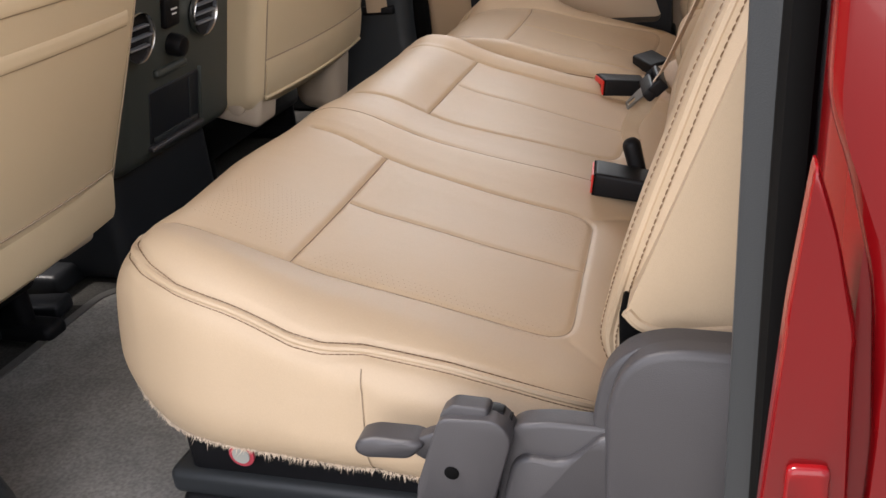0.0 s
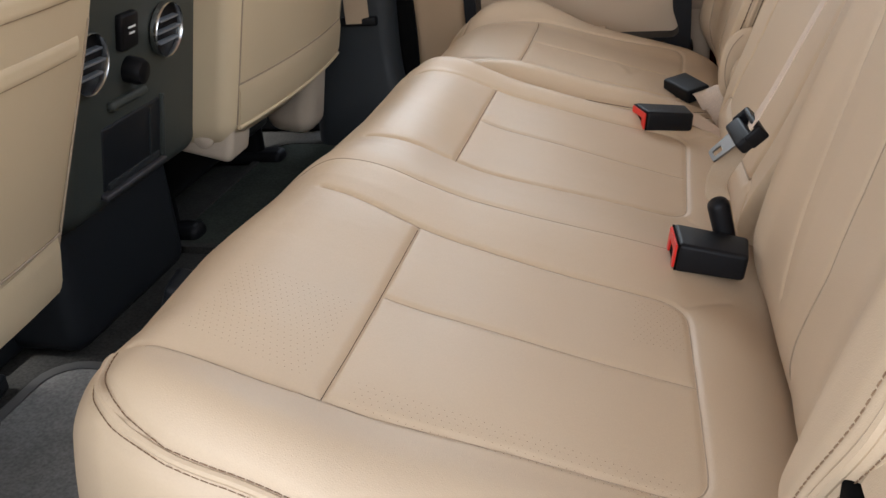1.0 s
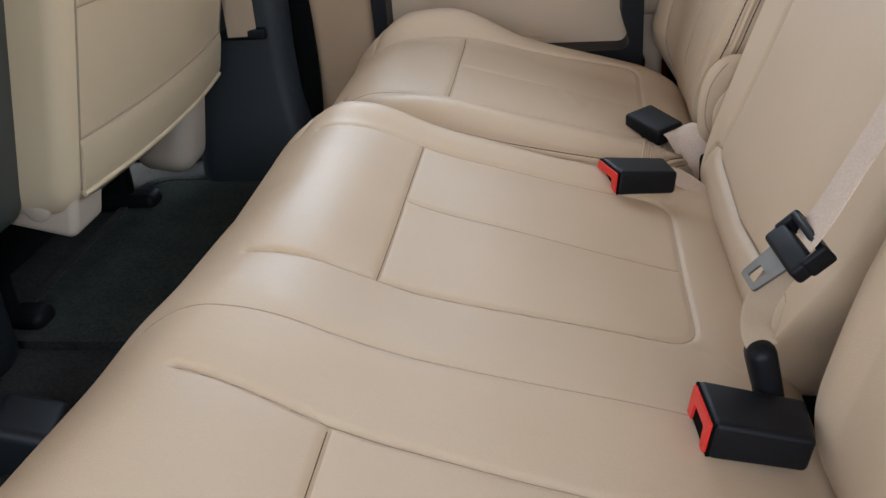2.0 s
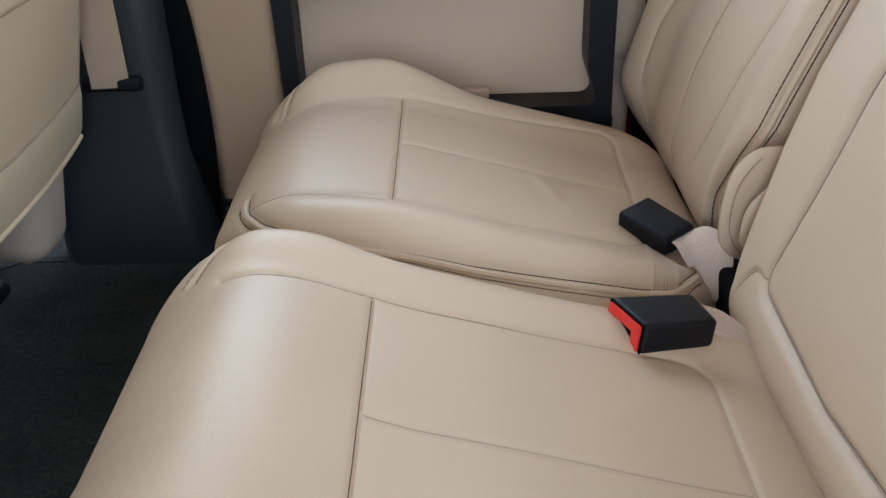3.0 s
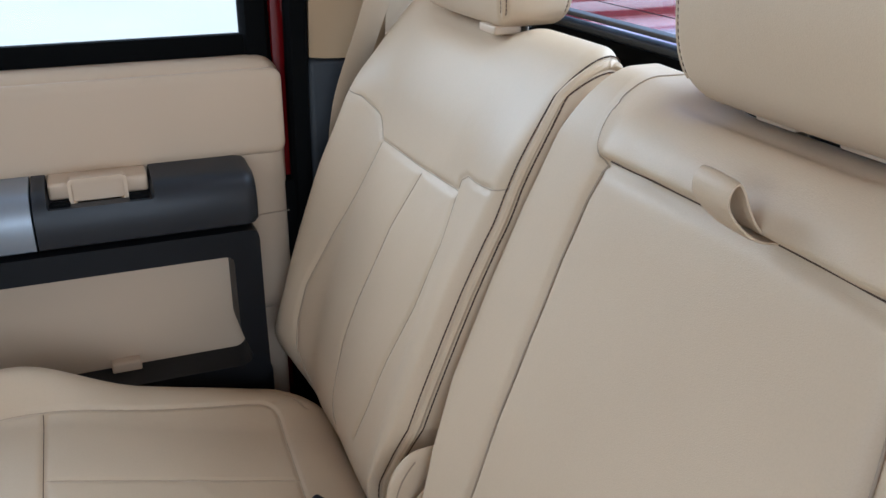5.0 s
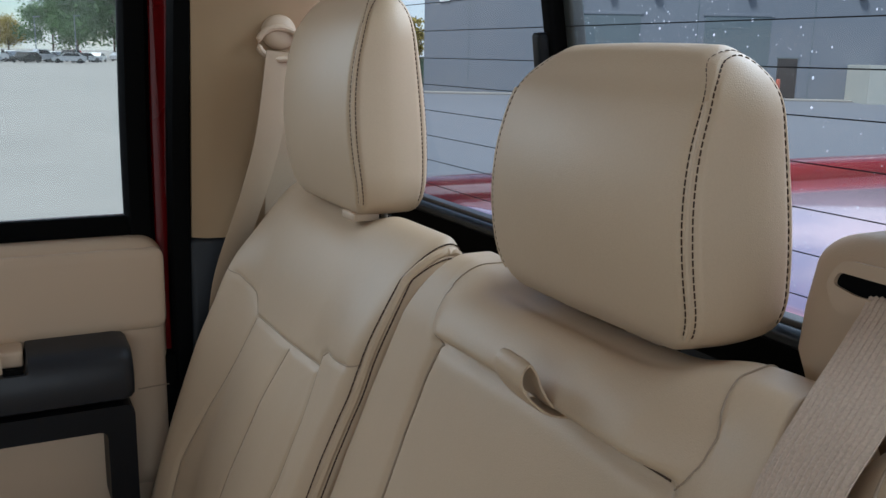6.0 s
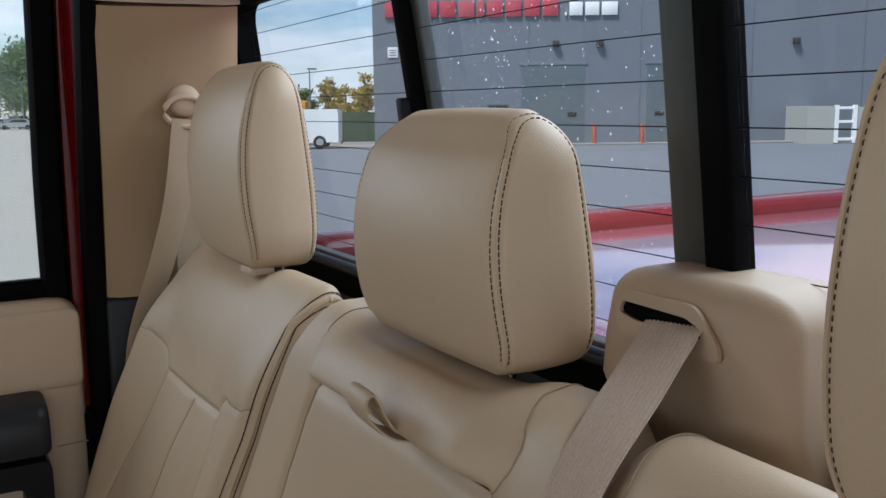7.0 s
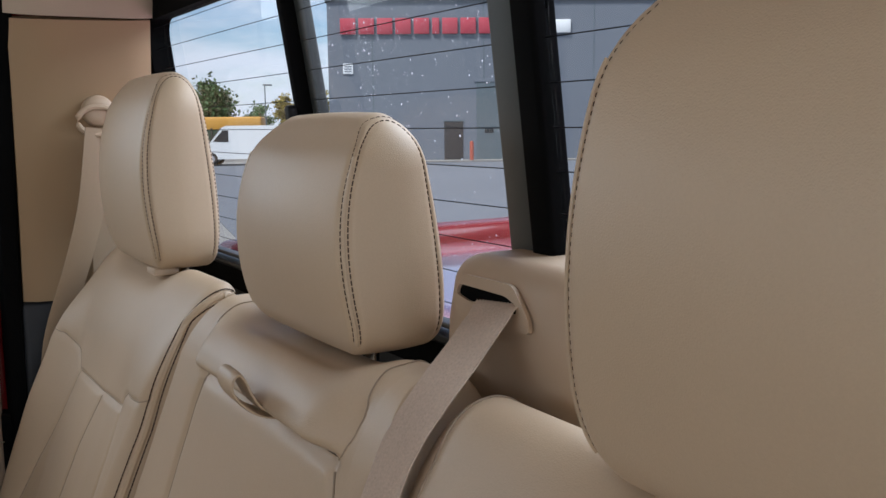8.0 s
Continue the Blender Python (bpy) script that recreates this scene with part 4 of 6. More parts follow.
# pillars of both sides
def pillars(side):
    """C pillar trim, its dark lower part, door seal and red jamb; side +1: passenger's, -1: driver's."""
    def y(v):
        return v if side > 0 else 2 * CY - v

    push, red, slip = (0.0, 0.0, 0.0) if side > 0 else (0.040, 0.040, 0.014)

    def rails(pts, w, t, m, name, label, cat="trim"):
        return wall(name, strap([(a + push, y(b), c) for a, b, c in pts], (1, 0, 0), w, t), m, label, cat)

    up = smooth_path([(0.157, 2.036, 0.858), (0.157, 2.010, 1.0), (0.154, 1.972, 1.15), (0.151, 1.948, 1.243)], 24)
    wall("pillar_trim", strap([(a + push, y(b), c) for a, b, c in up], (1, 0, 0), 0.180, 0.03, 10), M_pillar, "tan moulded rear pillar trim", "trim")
    over = smooth_path([(0.150, 1.943, 1.247), (0.149, 1.922, 1.32), (0.148, 1.885, 1.41)], 12)
    wall("headliner_side", strap([(a + push, y(b), c) for a, b, c in over], (1, 0, 0), 0.186, 0.034, 10), M_headliner, "tan cloth headliner edge over the pillar", "trim")
    wall("pillar_lower_trim", slab(0.060 + push, 0.30, min(y(2.025), y(2.06)), max(y(2.025), y(2.06)), FLOOR, 0.858, 0.012, 3), M_dark, "dark plastic lower rear pillar trim", "trim")
    rails(smooth_path([(0.052 + slip, 2.040, FLOOR + 0.02), (0.052 + slip, 2.036, 0.85), (0.054 + slip, 1.982, 1.15), (0.056 + slip, 1.90, 1.40)], 20), 0.028 + 2 * slip, 0.030, M_rubber if side > 0 else M_slate, "door_seal", "black rubber door seal", "seal")
    if side < 0:
        rails(smooth_path([(0.058, 2.066, FLOOR), (0.058, 2.062, 0.70), (0.060, 2.050, 0.85), (0.066, 2.010, 1.15)], 20), 0.016, 0.030, M_rubber, "door_seal", "black rubber door seal", "seal")
    rails(smooth_path([(0.060 + red, 2.100, FLOOR), (0.062 + red, 2.098, 0.85), (0.066 + red, 2.06, 1.15), (0.068 + red, 2.01, 1.42)], 20), 0.07, 0.09, M_paint, "door_jamb", "glossy red painted door jamb", "jamb")
    if side > 0:
        wall("door_seal", slab(0.024, 0.060, 2.032, 2.060, FLOOR, 0.700, 0.006, 2), M_rubber, "black rubber door seal beside the seat", "seal")
    wall("body_side", slab(0.07 + push, 0.30, min(y(2.09), y(2.14)), max(y(2.09), y(2.14)), FLOOR - 0.3, 1.42, 0.02, 3), M_paint, "red painted cab side behind the door", "body")


pillars(1)
pillars(-1)
emboss = [(0.0985, 0.772), (0.0930, 0.714), (0.0850, 0.560), (0.124, 0.560), (0.1175, 0.705), (0.107, 0.747)]
wall("jamb_emboss", soft_plate(rounded_outline(emboss, 0.006), 0.350, 0.012, 0.004), M_paint, "glossy red raised stamping of the door jamb", "jamb")
wall("jamb_emboss", soft_plate(rounded_outline([(0.097, 0.644), (0.1135, 0.645), (0.1150, 0.600), (0.096, 0.600)], 0.004), 0.346, 0.006, 0.003), M_paint, "small red raised pad of the door jamb", "jamb")
flange = [(0.101, 0.98), (0.101, 0.790), (0.111, 0.762), (0.122, 0.720), (0.128, 0.650), (0.128, 0.45), (0.21, 0.45), (0.21, 0.98)]
wall("jamb_flange", soft_plate(rounded_outline(flange, 0.012), 0.352, 0.014, 0.009), M_paint, "glossy red rounded edge of the cab side", "jamb")
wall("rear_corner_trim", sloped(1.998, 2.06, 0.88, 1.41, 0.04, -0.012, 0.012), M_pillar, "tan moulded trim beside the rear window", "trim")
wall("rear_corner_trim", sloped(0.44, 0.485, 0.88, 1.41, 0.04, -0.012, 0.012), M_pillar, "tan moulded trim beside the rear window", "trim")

# ---------------------------------------------------------------- passenger rear door
door = thing("rear_door", "closed rear door with tan upper panel and dark armrest", "door", kind="structure")
part("door_skin", slab(-0.72, 0.035, 2.075, 2.125, 0.12, 0.88, 0.012, 3), M_paint, door, "red painted outer skin")
part("upper_panel", rb((-0.285, 2.046, 0.690), (0.63, 0.05, 0.345), (0.03, 0.022, 0.03), 5), M_trim, door, "tan padded upper panel")
part("crease_panel", rb((-0.285, 2.040, 0.796), (0.626, 0.05, 0.107), (0.012, 0.006, 0.014), 4), M_trim, door, "tan raised pad under the window")
part("lower_panel", rb((-0.285, 2.056, 0.40), (0.60, 0.05, 0.28), (0.02, 0.012, 0.02), 3), M_trim, door)
part("front_panel", rb((-0.522, 2.030, 0.52), (0.125, 0.04, 0.56), (0.012, 0.012, 0.02), 3), M_edge, door, "warm brown front edge panel")
part("pocket_panel", rb((-0.243, 2.012, 0.562), (0.395, 0.03, 0.185), 0.005, 2), M_trim, door, "tan map pocket panel")
opening = rounded_outline([(-0.422, 0.641), (-0.060, 0.641), (-0.060, 0.540), (-0.046, 0.500), (-0.056, 0.490), (-0.422, 0.490)], 0.010)
border = rounded_outline([(-0.448, 0.672), (-0.027, 0.672), (-0.027, 0.545), (-0.026, 0.474), (-0.034, 0.461), (-0.442, 0.461)], 0.012)
part("pocket_frame", ring_plate(border, opening, 0.060, Matrix.Translation((0, 2.002, 0)) @ pose(0, 0, 0, 90, 0, 0)), M_black, door, "black moulded frame round the map pocket", smooth=False)
part("pocket_foot", join(rb((-0.230, 1.985, 0.440), (0.42, 0.06, 0.070), 0.010, 2), rb((-0.105, 1.950, 0.482), (0.050, 0.014, 0.016), 0.004, 2), rb((-0.300, 1.950, 0.482), (0.050, 0.014, 0.016), 0.004, 2)), M_black, door, "black lower edge with clips")


def armrest_piece(stations):
    """The armrest's rounded section drawn along x: place, height at which it is cut off, and how far it is drawn in."""
    sec = np.array([(2.030, 0.676), (1.952, 0.676), (1.944, 0.680), (1.940, 0.694), (1.940, 0.712), (1.945, 0.727), (1.954, 0.737), (1.968, 0.743), (2.030, 0.746)])
    rings = []
    for x, top, k in stations:
        q = sec + (np.array((2.0, 0.70)) - sec) * k / 0.06
        rings.append([(x, a, min(b, top)) for a, b in q])
    n = len(sec)
    f = [(i * n + k, i * n + (k + 1) % n, (i + 1) * n + (k + 1) % n, (i + 1) * n + k) for i in range(len(rings) - 1) for k in range(n)]
    return np.array([p for r in rings for p in r]), f + [tuple(range(n))[::-1], tuple(len(rings) * n - n + k for k in range(n))]


part("armrest", armrest_piece([(-0.2715, 0.75, 0), (-0.257, 0.75, 0), (-0.255, 0.7245, 0), (-0.145, 0.7245, 0), (-0.142, 0.745, 0), (-0.136, 0.75, 0), (-0.040, 0.75, 0), (-0.030, 0.75, 0.003), (-0.025, 0.75, 0.010)]), M_armrest, door, "dark grey armrest with a notch for the grab pull")
part("switch_panel", armrest_piece([(-0.455, 0.75, 0.012), (-0.449, 0.75, 0.003), (-0.440, 0.75, 0), (-0.274, 0.75, 0)]), M_silver, door, "satin silver switch panel")
part("window_switch", rb((-0.381, 1.951, 0.736), (0.024, 0.012, 0.010), 0.003, 2, (-30, 0, 0)), M_black, door, "black window switch")
part("pull_surround", rb((-0.200, 2.006, 0.735), (0.109, 0.060, 0.020), (0.004, 0.006, 0.004), 2), M_trim, door)
part("grab_pull", join(ring_plate(round_rect(0.064, 0.032, 0.006), round_rect(0.056, 0.024, 0.004), 0.010, Matrix.Translation((-0.201, 1.972, 0.7365)) @ pose(0, 0, 0, 90, 0, 0)), rb((-0.201, 1.978, 0.7365), (0.060, 0.020, 0.028), 0.003, 2)), M_trim, door, "tan grab pull", smooth=False)
for x in (-0.243, -0.158):
    part("pull_slot", rb((x, 1.958, 0.7255), (0.022, 0.012, 0.006), 0.002, 1), M_rubber, door)
part("clip", rb((-0.199, 1.990, 0.494), (0.036, 0.018, 0.016), 0.003), M_trim, door, "small tan clip")
part("panel_seam", tube([(-0.012, 2.018, 0.662), (0.010, 2.0205, 0.662), (0.028, 2.022, 0.662)], 0.0008, 6), M_seam, door)
part("handle_bezel", rb((-0.412, 2.012, 0.787), (0.080, 0.026, 0.056), (0.020, 0.010, 0.020), 5), M_trim, door, "tan inner door handle bezel")
for k in range(4):
    part("bezel_slit", rb((-0.398 + 0.004 * k, 1.9995, 0.790), (0.0014, 0.004, 0.022), 0.0004, 1), M_black, door)
part("waist_seal", slab(-0.70, -0.005, 2.050, 2.0625, 0.860, 0.888, 0.003), M_rubber, door)
part("window_frame", strap(smooth_path([(0.006, 2.060, 0.84), (0.006, 2.056, 1.0), (0.010, 2.045, 1.2), (0.012, 2.02, 1.38)], 16), (1, 0, 0), 0.036, 0.03), M_rubber, door, "black window channel")
part("window_frame", strap(smooth_path([(0.034, 2.072, 0.62), (0.036, 2.066, 1.0), (0.038, 2.050, 1.2), (0.040, 2.022, 1.38)], 16), (1, 0, 0), 0.026, 0.034), M_paint, door, "red painted window frame")
part("window_frame", slab(-0.72, 0.03, 2.03, 2.07, 1.36, 1.42, 0.01), M_paint, door)
gl = part("pane", slab(-0.70, -0.004, 2.064, 2.068, 0.87, 1.38, 0.001), M_glass, door, "clear window glass")
gl.visible_shadow = False

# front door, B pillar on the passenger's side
# Front door panels take a charcoal colour in place of their shade.
wall("wall_side_front", slab(-2.1, -0.80, 2.03, 2.12, FLOOR, 0.90, 0.02, 2), M_dark, "front door panel, shade put in as charcoal colour", "door")
wall("wall_side_driver", slab(-2.1, -0.80, 0.39, 0.48, FLOOR, 0.90, 0.02, 2), M_dark, "front door panel, shade put in as charcoal colour", "door")
def flare(v):
    """The foot of a pillar trim, wider towards the floor."""
    w = v.copy()
    low = 1 - smoothstep(-0.27, -0.05, v[:, 2])
    w[:, 0] += 0.034 * low * np.clip(0.5 + v[:, 0] / 0.19, 0, 1)
    w[:, 1] *= 1 + 0.5 * low
    return w


for s, yy in ((1, 2.02), (-1, 2 * CY - 2.02)):
    wall("b_pillar_trim", rb((-0.68, yy - s * 0.03, 0.55), (0.19, 0.10, 0.60), 0.035, 4, (0, 0, 0), (2, 1, 10), flare), M_slate, "dark moulded lower door pillar trim", "trim")
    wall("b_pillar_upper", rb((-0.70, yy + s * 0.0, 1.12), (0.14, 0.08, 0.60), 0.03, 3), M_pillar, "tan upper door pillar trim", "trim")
    if s > 0:
        bead = smooth_path([(-0.592, 1.980, 0.80), (-0.574, 1.980, 0.659), (-0.565, 1.978, 0.605), (-0.559, 1.974, 0.52), (-0.557, 1.968, 0.438), (-0.563, 1.964, 0.327), (-0.572, 1.96, FLOOR)], 30)
        wall("b_pillar_seal", strap([(a - 0.009, b, c) for a, b, c in bead], (1, 0, 0.1), 0.036, 0.014), M_rubber, "black rubber bead along the pillar trim", "seal")
    wall("b_pillar_seal", slab(-0.584, -0.562, min(yy, yy + s * 0.06), max(yy, yy + s * 0.06), FLOOR, 1.40, 0.005, 2), M_rubber, "black rubber door seal", "seal")
wall("sill_passenger", slab(-0.62, 0.05, 1.99, 2.08, FLOOR - 0.02, FLOOR + 0.06, 0.015, 3), M_dark, "dark plastic door sill", "sill")
belt_f = thing("front_seat_belt", "tan webbing of the front belt in its slot", "seat belt")
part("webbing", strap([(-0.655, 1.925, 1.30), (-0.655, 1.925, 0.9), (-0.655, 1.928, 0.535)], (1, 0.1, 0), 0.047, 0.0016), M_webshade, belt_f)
part("slot", rb((-0.655, 1.938, 0.538), (0.075, 0.02, 0.018), 0.004), M_black, belt_f)

# ---------------------------------------------------------------- floor mats


def floor_mat(x0, x1, y0, y1, label, material, border):
    t = thing("floor_mat", label, "floor mat", "rear floor mats")
    cx, cy = (x0 + x1) / 2, (y0 + y1) / 2
    o = round_rect(x1 - x0, y1 - y0, 0.05)
    i = round_rect(x1 - x0 - 0.03, y1 - y0 - 0.03, 0.04)
    part("mat", prism(i, 0.010, pose(cx, cy, FLOOR)), material, t, smooth=False)
    part("binding", ring_plate(o, i, 0.012, pose(cx, cy, FLOOR)), border, t, "stitched binding", smooth=False)
    return t


floor_mat(-0.83, -0.40, 0.47, 1.085, "worn grey carpet mat, dusty, before the seat", M_mat, M_matedge)
floor_mat(-0.87, -0.42, 1.42, 1.94, "carpet mat before the seat, shade put into its dark colour", M_shademat, M_carpet)

# ---------------------------------------------------------------- front seats


def bucket_seat(y0, y1, label, s_in, lean, bx, bz, narrow, welts):
    t = thing("bucket_seat", label, "seat", "front seats")
    cy, hw = (y0 + y1) / 2, (y1 - y0) / 2
    lean = radians(lean)

    def shape(v):
        s = v[:, 2] + 0.36
        w = v.copy()
        w[:, 1] = v[:, 1] * (1.0 - 0.10 * smoothstep(0.3, 0.72, s)) * (1 - narrow * (1 - smoothstep(0.0, 0.34, s)))
        bow = 0.02 * (1 - (v[:, 1] / hw) ** 2) * np.clip(v[:, 0] / 0.05, 0, 1)
        w[:, 0] = v[:, 0] + bow + s * math.sin(lean)
        w[:, 2] = s * math.cos(lean)
        return w

    part("backrest", rb((-0.075 + bx, cy, bz), (0.15, 2 * hw, 0.72), (0.026, 0.026, 0.04), 5, (0, 0, 0), (2, 12, 16), shape), M_seatback, t)

    def on_back(y, z, out=0.0):
        s = z - bz
        return (bx + 0.02 * (1 - ((y - cy) / hw) ** 2) + s * math.tan(lean) + out, y, z)
    # lower pocket panel with its piped edge, and the two cross seams above
    low = 1 - narrow * 0.9
    py = np.linspace(cy - (hw - 0.022) * low, cy + (hw - 0.022) * low, 24)
    part("lower_panel", strap([on_back(y, bz + 0.058, 0.0008) for y in py], (0.2, 0, 1), 0.064, 0.008), M_seatback, t, "lighter lower panel")
    part("piping", tube([on_back(y, bz + 0.025, 0.0035) for y in py], 0.0034, 8), M_seatback, t)
    part("piping", tube([on_back(y, bz + 0.091, 0.0012) for y in py], 0.0012, 6), M_seam, t)
    for side in (-1, 1):
        part("piping", tube([on_back(cy + side * (hw - 0.022) * (1 - narrow * (1 - smoothstep(0.0, 0.34, z - bz))), z, 0.0002) for z in np.linspace(bz + 0.03, 0.74, 24)], 0.0012, 6), M_seam, t)
    for z in welts:
        part("pocket_welt", strap([on_back(y, z + 0.008, 0.0005) for y in py], (0.2, 0, 1), 0.017, 0.005), M_seatback, t)
        part("pocket_seam", tube([on_back(y, z - 0.001, 0.0008) for y in py], 0.0010, 6), M_seam, t)
    part("cushion", rb((-1.10, cy, 0.50), (0.46, 2 * hw - 0.02, 0.13), 0.05, 4), M_seatback, t)
    part("seat_pan", rb((-1.07, cy, 0.395), (0.46, 2 * hw - 0.08, 0.085), 0.02, 3), M_black, t, "black seat pan")
    part("hinge_cover", rb((-0.745 if s_in > 0 else -0.79, cy - s_in * (hw - 0.05), 0.482 if s_in > 0 else 0.46), (0.095, 0.075, 0.075), 0.012, 4, (0, 14, 0)), M_suede, t, "tan hinge cover")
    if s_in > 0:
        part("hinge_cover", rb((-0.768, cy + s_in * (hw - 0.06), 0.425), (0.10, 0.10, 0.15), 0.034, 5, (0, 10, 0)), M_suede, t)
        part("hinge_cap", moved(lathe([(0.016, 0.0), (0.016, 0.004), (0.012, 0.007), (0.001, 0.008)], 20), pose(-0.742, cy - s_in * (hw - 0.05) - 0.0375, 0.478, 90, 0, 0)), M_suede, t)
    else:
        part("rail_bracket", join(rb((-0.90, 1.00, FLOOR + 0.012), (0.09, 0.05, 0.024), 0.006, 2, (0, 0, 12)), rb((-0.93, 0.93, FLOOR + 0.045), (0.06, 0.05, 0.09), 0.008, 2, (0, -18, 0)), rb((-0.95, 1.09, FLOOR + 0.018), (0.10, 0.08, 0.036), 0.010, 2)), M_dark, t, "black steel seat bracket")
    for yy in (cy - hw + 0.07, cy + hw - 0.07):
        part("seat_rail", join(rb((-1.04, yy, FLOOR + 0.016), (0.46, 0.045, 0.028), 0.012, 3), rb((-1.02, yy, FLOOR + 0.06), (0.34, 0.03, 0.09), 0.014, 3)), M_black, t, "black seat rail")
    return t


bucket_seat(0.50, 1.005, "tan leather driver's front seat seen from behind", -1, 21, -0.713, 0.440, 0.10, (0.712, 0.765))
bucket_seat(1.40, 1.905, "tan leather front passenger seat seen from behind", 1, 13, -0.700, 0.465, 0.0, (0.698, 0.744))

# ---------------------------------------------------------------- centre console rear face
console = thing("centre_console", "dark grey-green centre console with vents and tray", "console")


def con(y, z, out=0.0):
    """A point on the console's rear face."""
    return (-0.722 + (z - 0.65) * 0.22 + out, y, z)


CT = math.degrees(math.atan(0.22))
def con_shape(v):
    w = v.copy()
    w[:, 0] += v[:, 2] * 0.22
    return w


part("body", join(rb((-0.968, CY, 0.645), (0.50, 0.345, 0.37), (0.03, 0.03, 0.03), 4, (0, 0, 0), (1, 1, 1), con_shape)), M_console, console)
part("bezel", rb((-0.747, CY, 0.637), (0.03, 0.26, 0.334), (0.012, 0.03, 0.03), 4, (0, 0, 0), (1, 1, 1), con_shape), M_console, console)
part("base", rb((-1.03, CY, 0.375), (0.46, 0.30, 0.19), 0.03, 3), M_dark, console, "dark console base")
for y in (1.127, 1.309):
    vent = part("air_vent", moved(lathe([(0.036, -0.004), (0.0365, 0.003), (0.0352, 0.0055), (0.0338, 0.003), (0.033, -0.004)], 40, False), Matrix.Translation(con(y, 0.662, 0.012)) @ pose(0, 0, 0, 0, 90 + CT, 0)), M_chrome, console, "round vent with a bright ring")
    part("vent_core", moved(lathe([(0.0345, -0.010), (0.0345, -0.003), (0.001, -0.003)], 32), Matrix.Translation(con(y, 0.662, 0.012)) @ pose(0, 0, 0, 0, 90 + CT, 0)), M_black, vent)
    for dz in (-0.014, 0.0, 0.014):
        part("vane", rb(con(y, 0.662 + dz, 0.012), (0.010, 0.060 - abs(dz) * 0.9, 0.003), 0.001, 1, (0, 12, 0)), M_silver, vent)
part("outlet_cover", rb(con(1.217, 0.680, 0.008), (0.012, 0.040, 0.044), 0.004, 2, (0, CT, 0)), M_black, console, "black socket cover")
for dz, wd in ((0.004, 0.016), (-0.003, 0.012)):
    part("marking", rb(con(1.219, 0.680 + dz, 0.0145), (0.001, wd, 0.0025), 0.0003, 1, (0, CT, 0)), M_white, console)
part("socket_plug", moved(lathe([(0.017, 0.0), (0.017, 0.016), (0.014, 0.022), (0.006, 0.023)], 24), Matrix.Translation(con(1.222, 0.632, 0.006)) @ pose(0, 0, 0, 0, 90 + CT, 0)), M_black, console, "round black socket plug")
part("ledge", rb(con(1.215, 0.598, 0.006), (0.016, 0.085, 0.012), 0.005, 3), M_console, console)
# Flat dark plate paints the tray's inner shade; slate strips mark floor and wall.
part("tray_shade", rb(con(1.228, 0.535, 0.0015), (0.012, 0.142, 0.085), 0.004, 2, (0, CT, 0)), M_dark, console, "open tray drawn as a dark plate for its inner shade")
part("tray_rim", rb(con(1.228, 0.488, 0.008), (0.014, 0.152, 0.008), 0.003, 2, (0, CT, 0)), M_grey, console)
part("tray_floor", rb(con(1.228, 0.499, 0.0045), (0.012, 0.128, 0.010), 0.002, 1, (0, CT, 0)), M_slate, console)
part("tray_wall", rb(con(1.270, 0.535, 0.003), (0.012, 0.004, 0.070), 0.001, 1, (0, CT, 0)), M_slate, console)
part("tray_rim", rb(con(1.302, 0.535, 0.006), (0.012, 0.006, 0.09), 0.002, 1, (0, CT, 0)), M_console, console)
part("floor_bracket", rb((-0.70, 1.22, FLOOR + 0.03), (0.07, 0.07, 0.06), 0.012, 3, (0, 20, 10)), M_dark, console)

# ---------------------------------------------------------------- buckles and belts


def buckle(label, at, yaw, pitch, roll=0, red=True, size=(0.082, 0.050, 0.030)):
    t = thing("seat_belt_buckle", label, "buckle", "rear buckles")
    m = pose(*at, roll, pitch, yaw)
    L, W, H = size

    def shape(v):
        w = v.copy()
        k = (v[:, 0] / L + 0.5)
        w[:, 1] *= 1.0 - 0.06 * k
        w[:, 2] *= 1.0 - 0.10 * k
        w[:, 0] += slant * v[:, 1] * np.clip(1 - 1.6 * k, 0, 1)
        return w
    slant = -0.18 if red else 0.0
    part("housing", moved(rb((0, 0, 0), size, 0.0045, 3, (0, 0, 0), (4, 1, 1), shape), m), M_black, t)
    end = m @ pose(-L / 2 + 0.002, 0, 0, 0, 0, -math.degrees(math.atan(slant))) @ pose(0, 0, 0, 0, -90, 0) @ pose(0, 0, 0, 0, 0, -90)
    if red:
        w, h = W * 0.44, H * 0.40
        face = rounded_outline([(-w, h), (w, h), (w, -h), (w * 0.62, -h), (w * 0.55, h * 0.25), (-w * 0.55, h * 0.25), (-w * 0.62, -h), (-w, -h)], 0.0016)
        part("release_button", prism(face, 0.0045, end), M_red_btn, t, "red release button", smooth=False)
        part("slot", prism([(-w * 1.08, -h * 1.12), (w * 1.08, -h * 1.12), (w * 1.08, h * 1.1), (-w * 1.08, h * 1.1)], 0.0026, end), M_rubber, t, smooth=False)
    else:
        part("slot", moved(rb((-L / 2 + 0.001, 0, -H * 0.05), (0.004, W * 0.6, H * 0.14), 0.001, 1), m), M_rubber, t)
    return t


buckle("black buckle with red button on the seat cushion", (-0.035, 1.024, 0.498), -4, 8, 0, True, (0.066, 0.046, 0.029))
b2 = buckle("black buckle with red button and tan stub", (-0.075, 1.423, 0.502), 14, 6, 0, True, (0.066, 0.045, 0.027))
b3 = buckle("plain black buckle lying face down on the cushion", (-0.042, 1.604, 0.490), -54, 6, 6, False, (0.061, 0.042, 0.023))
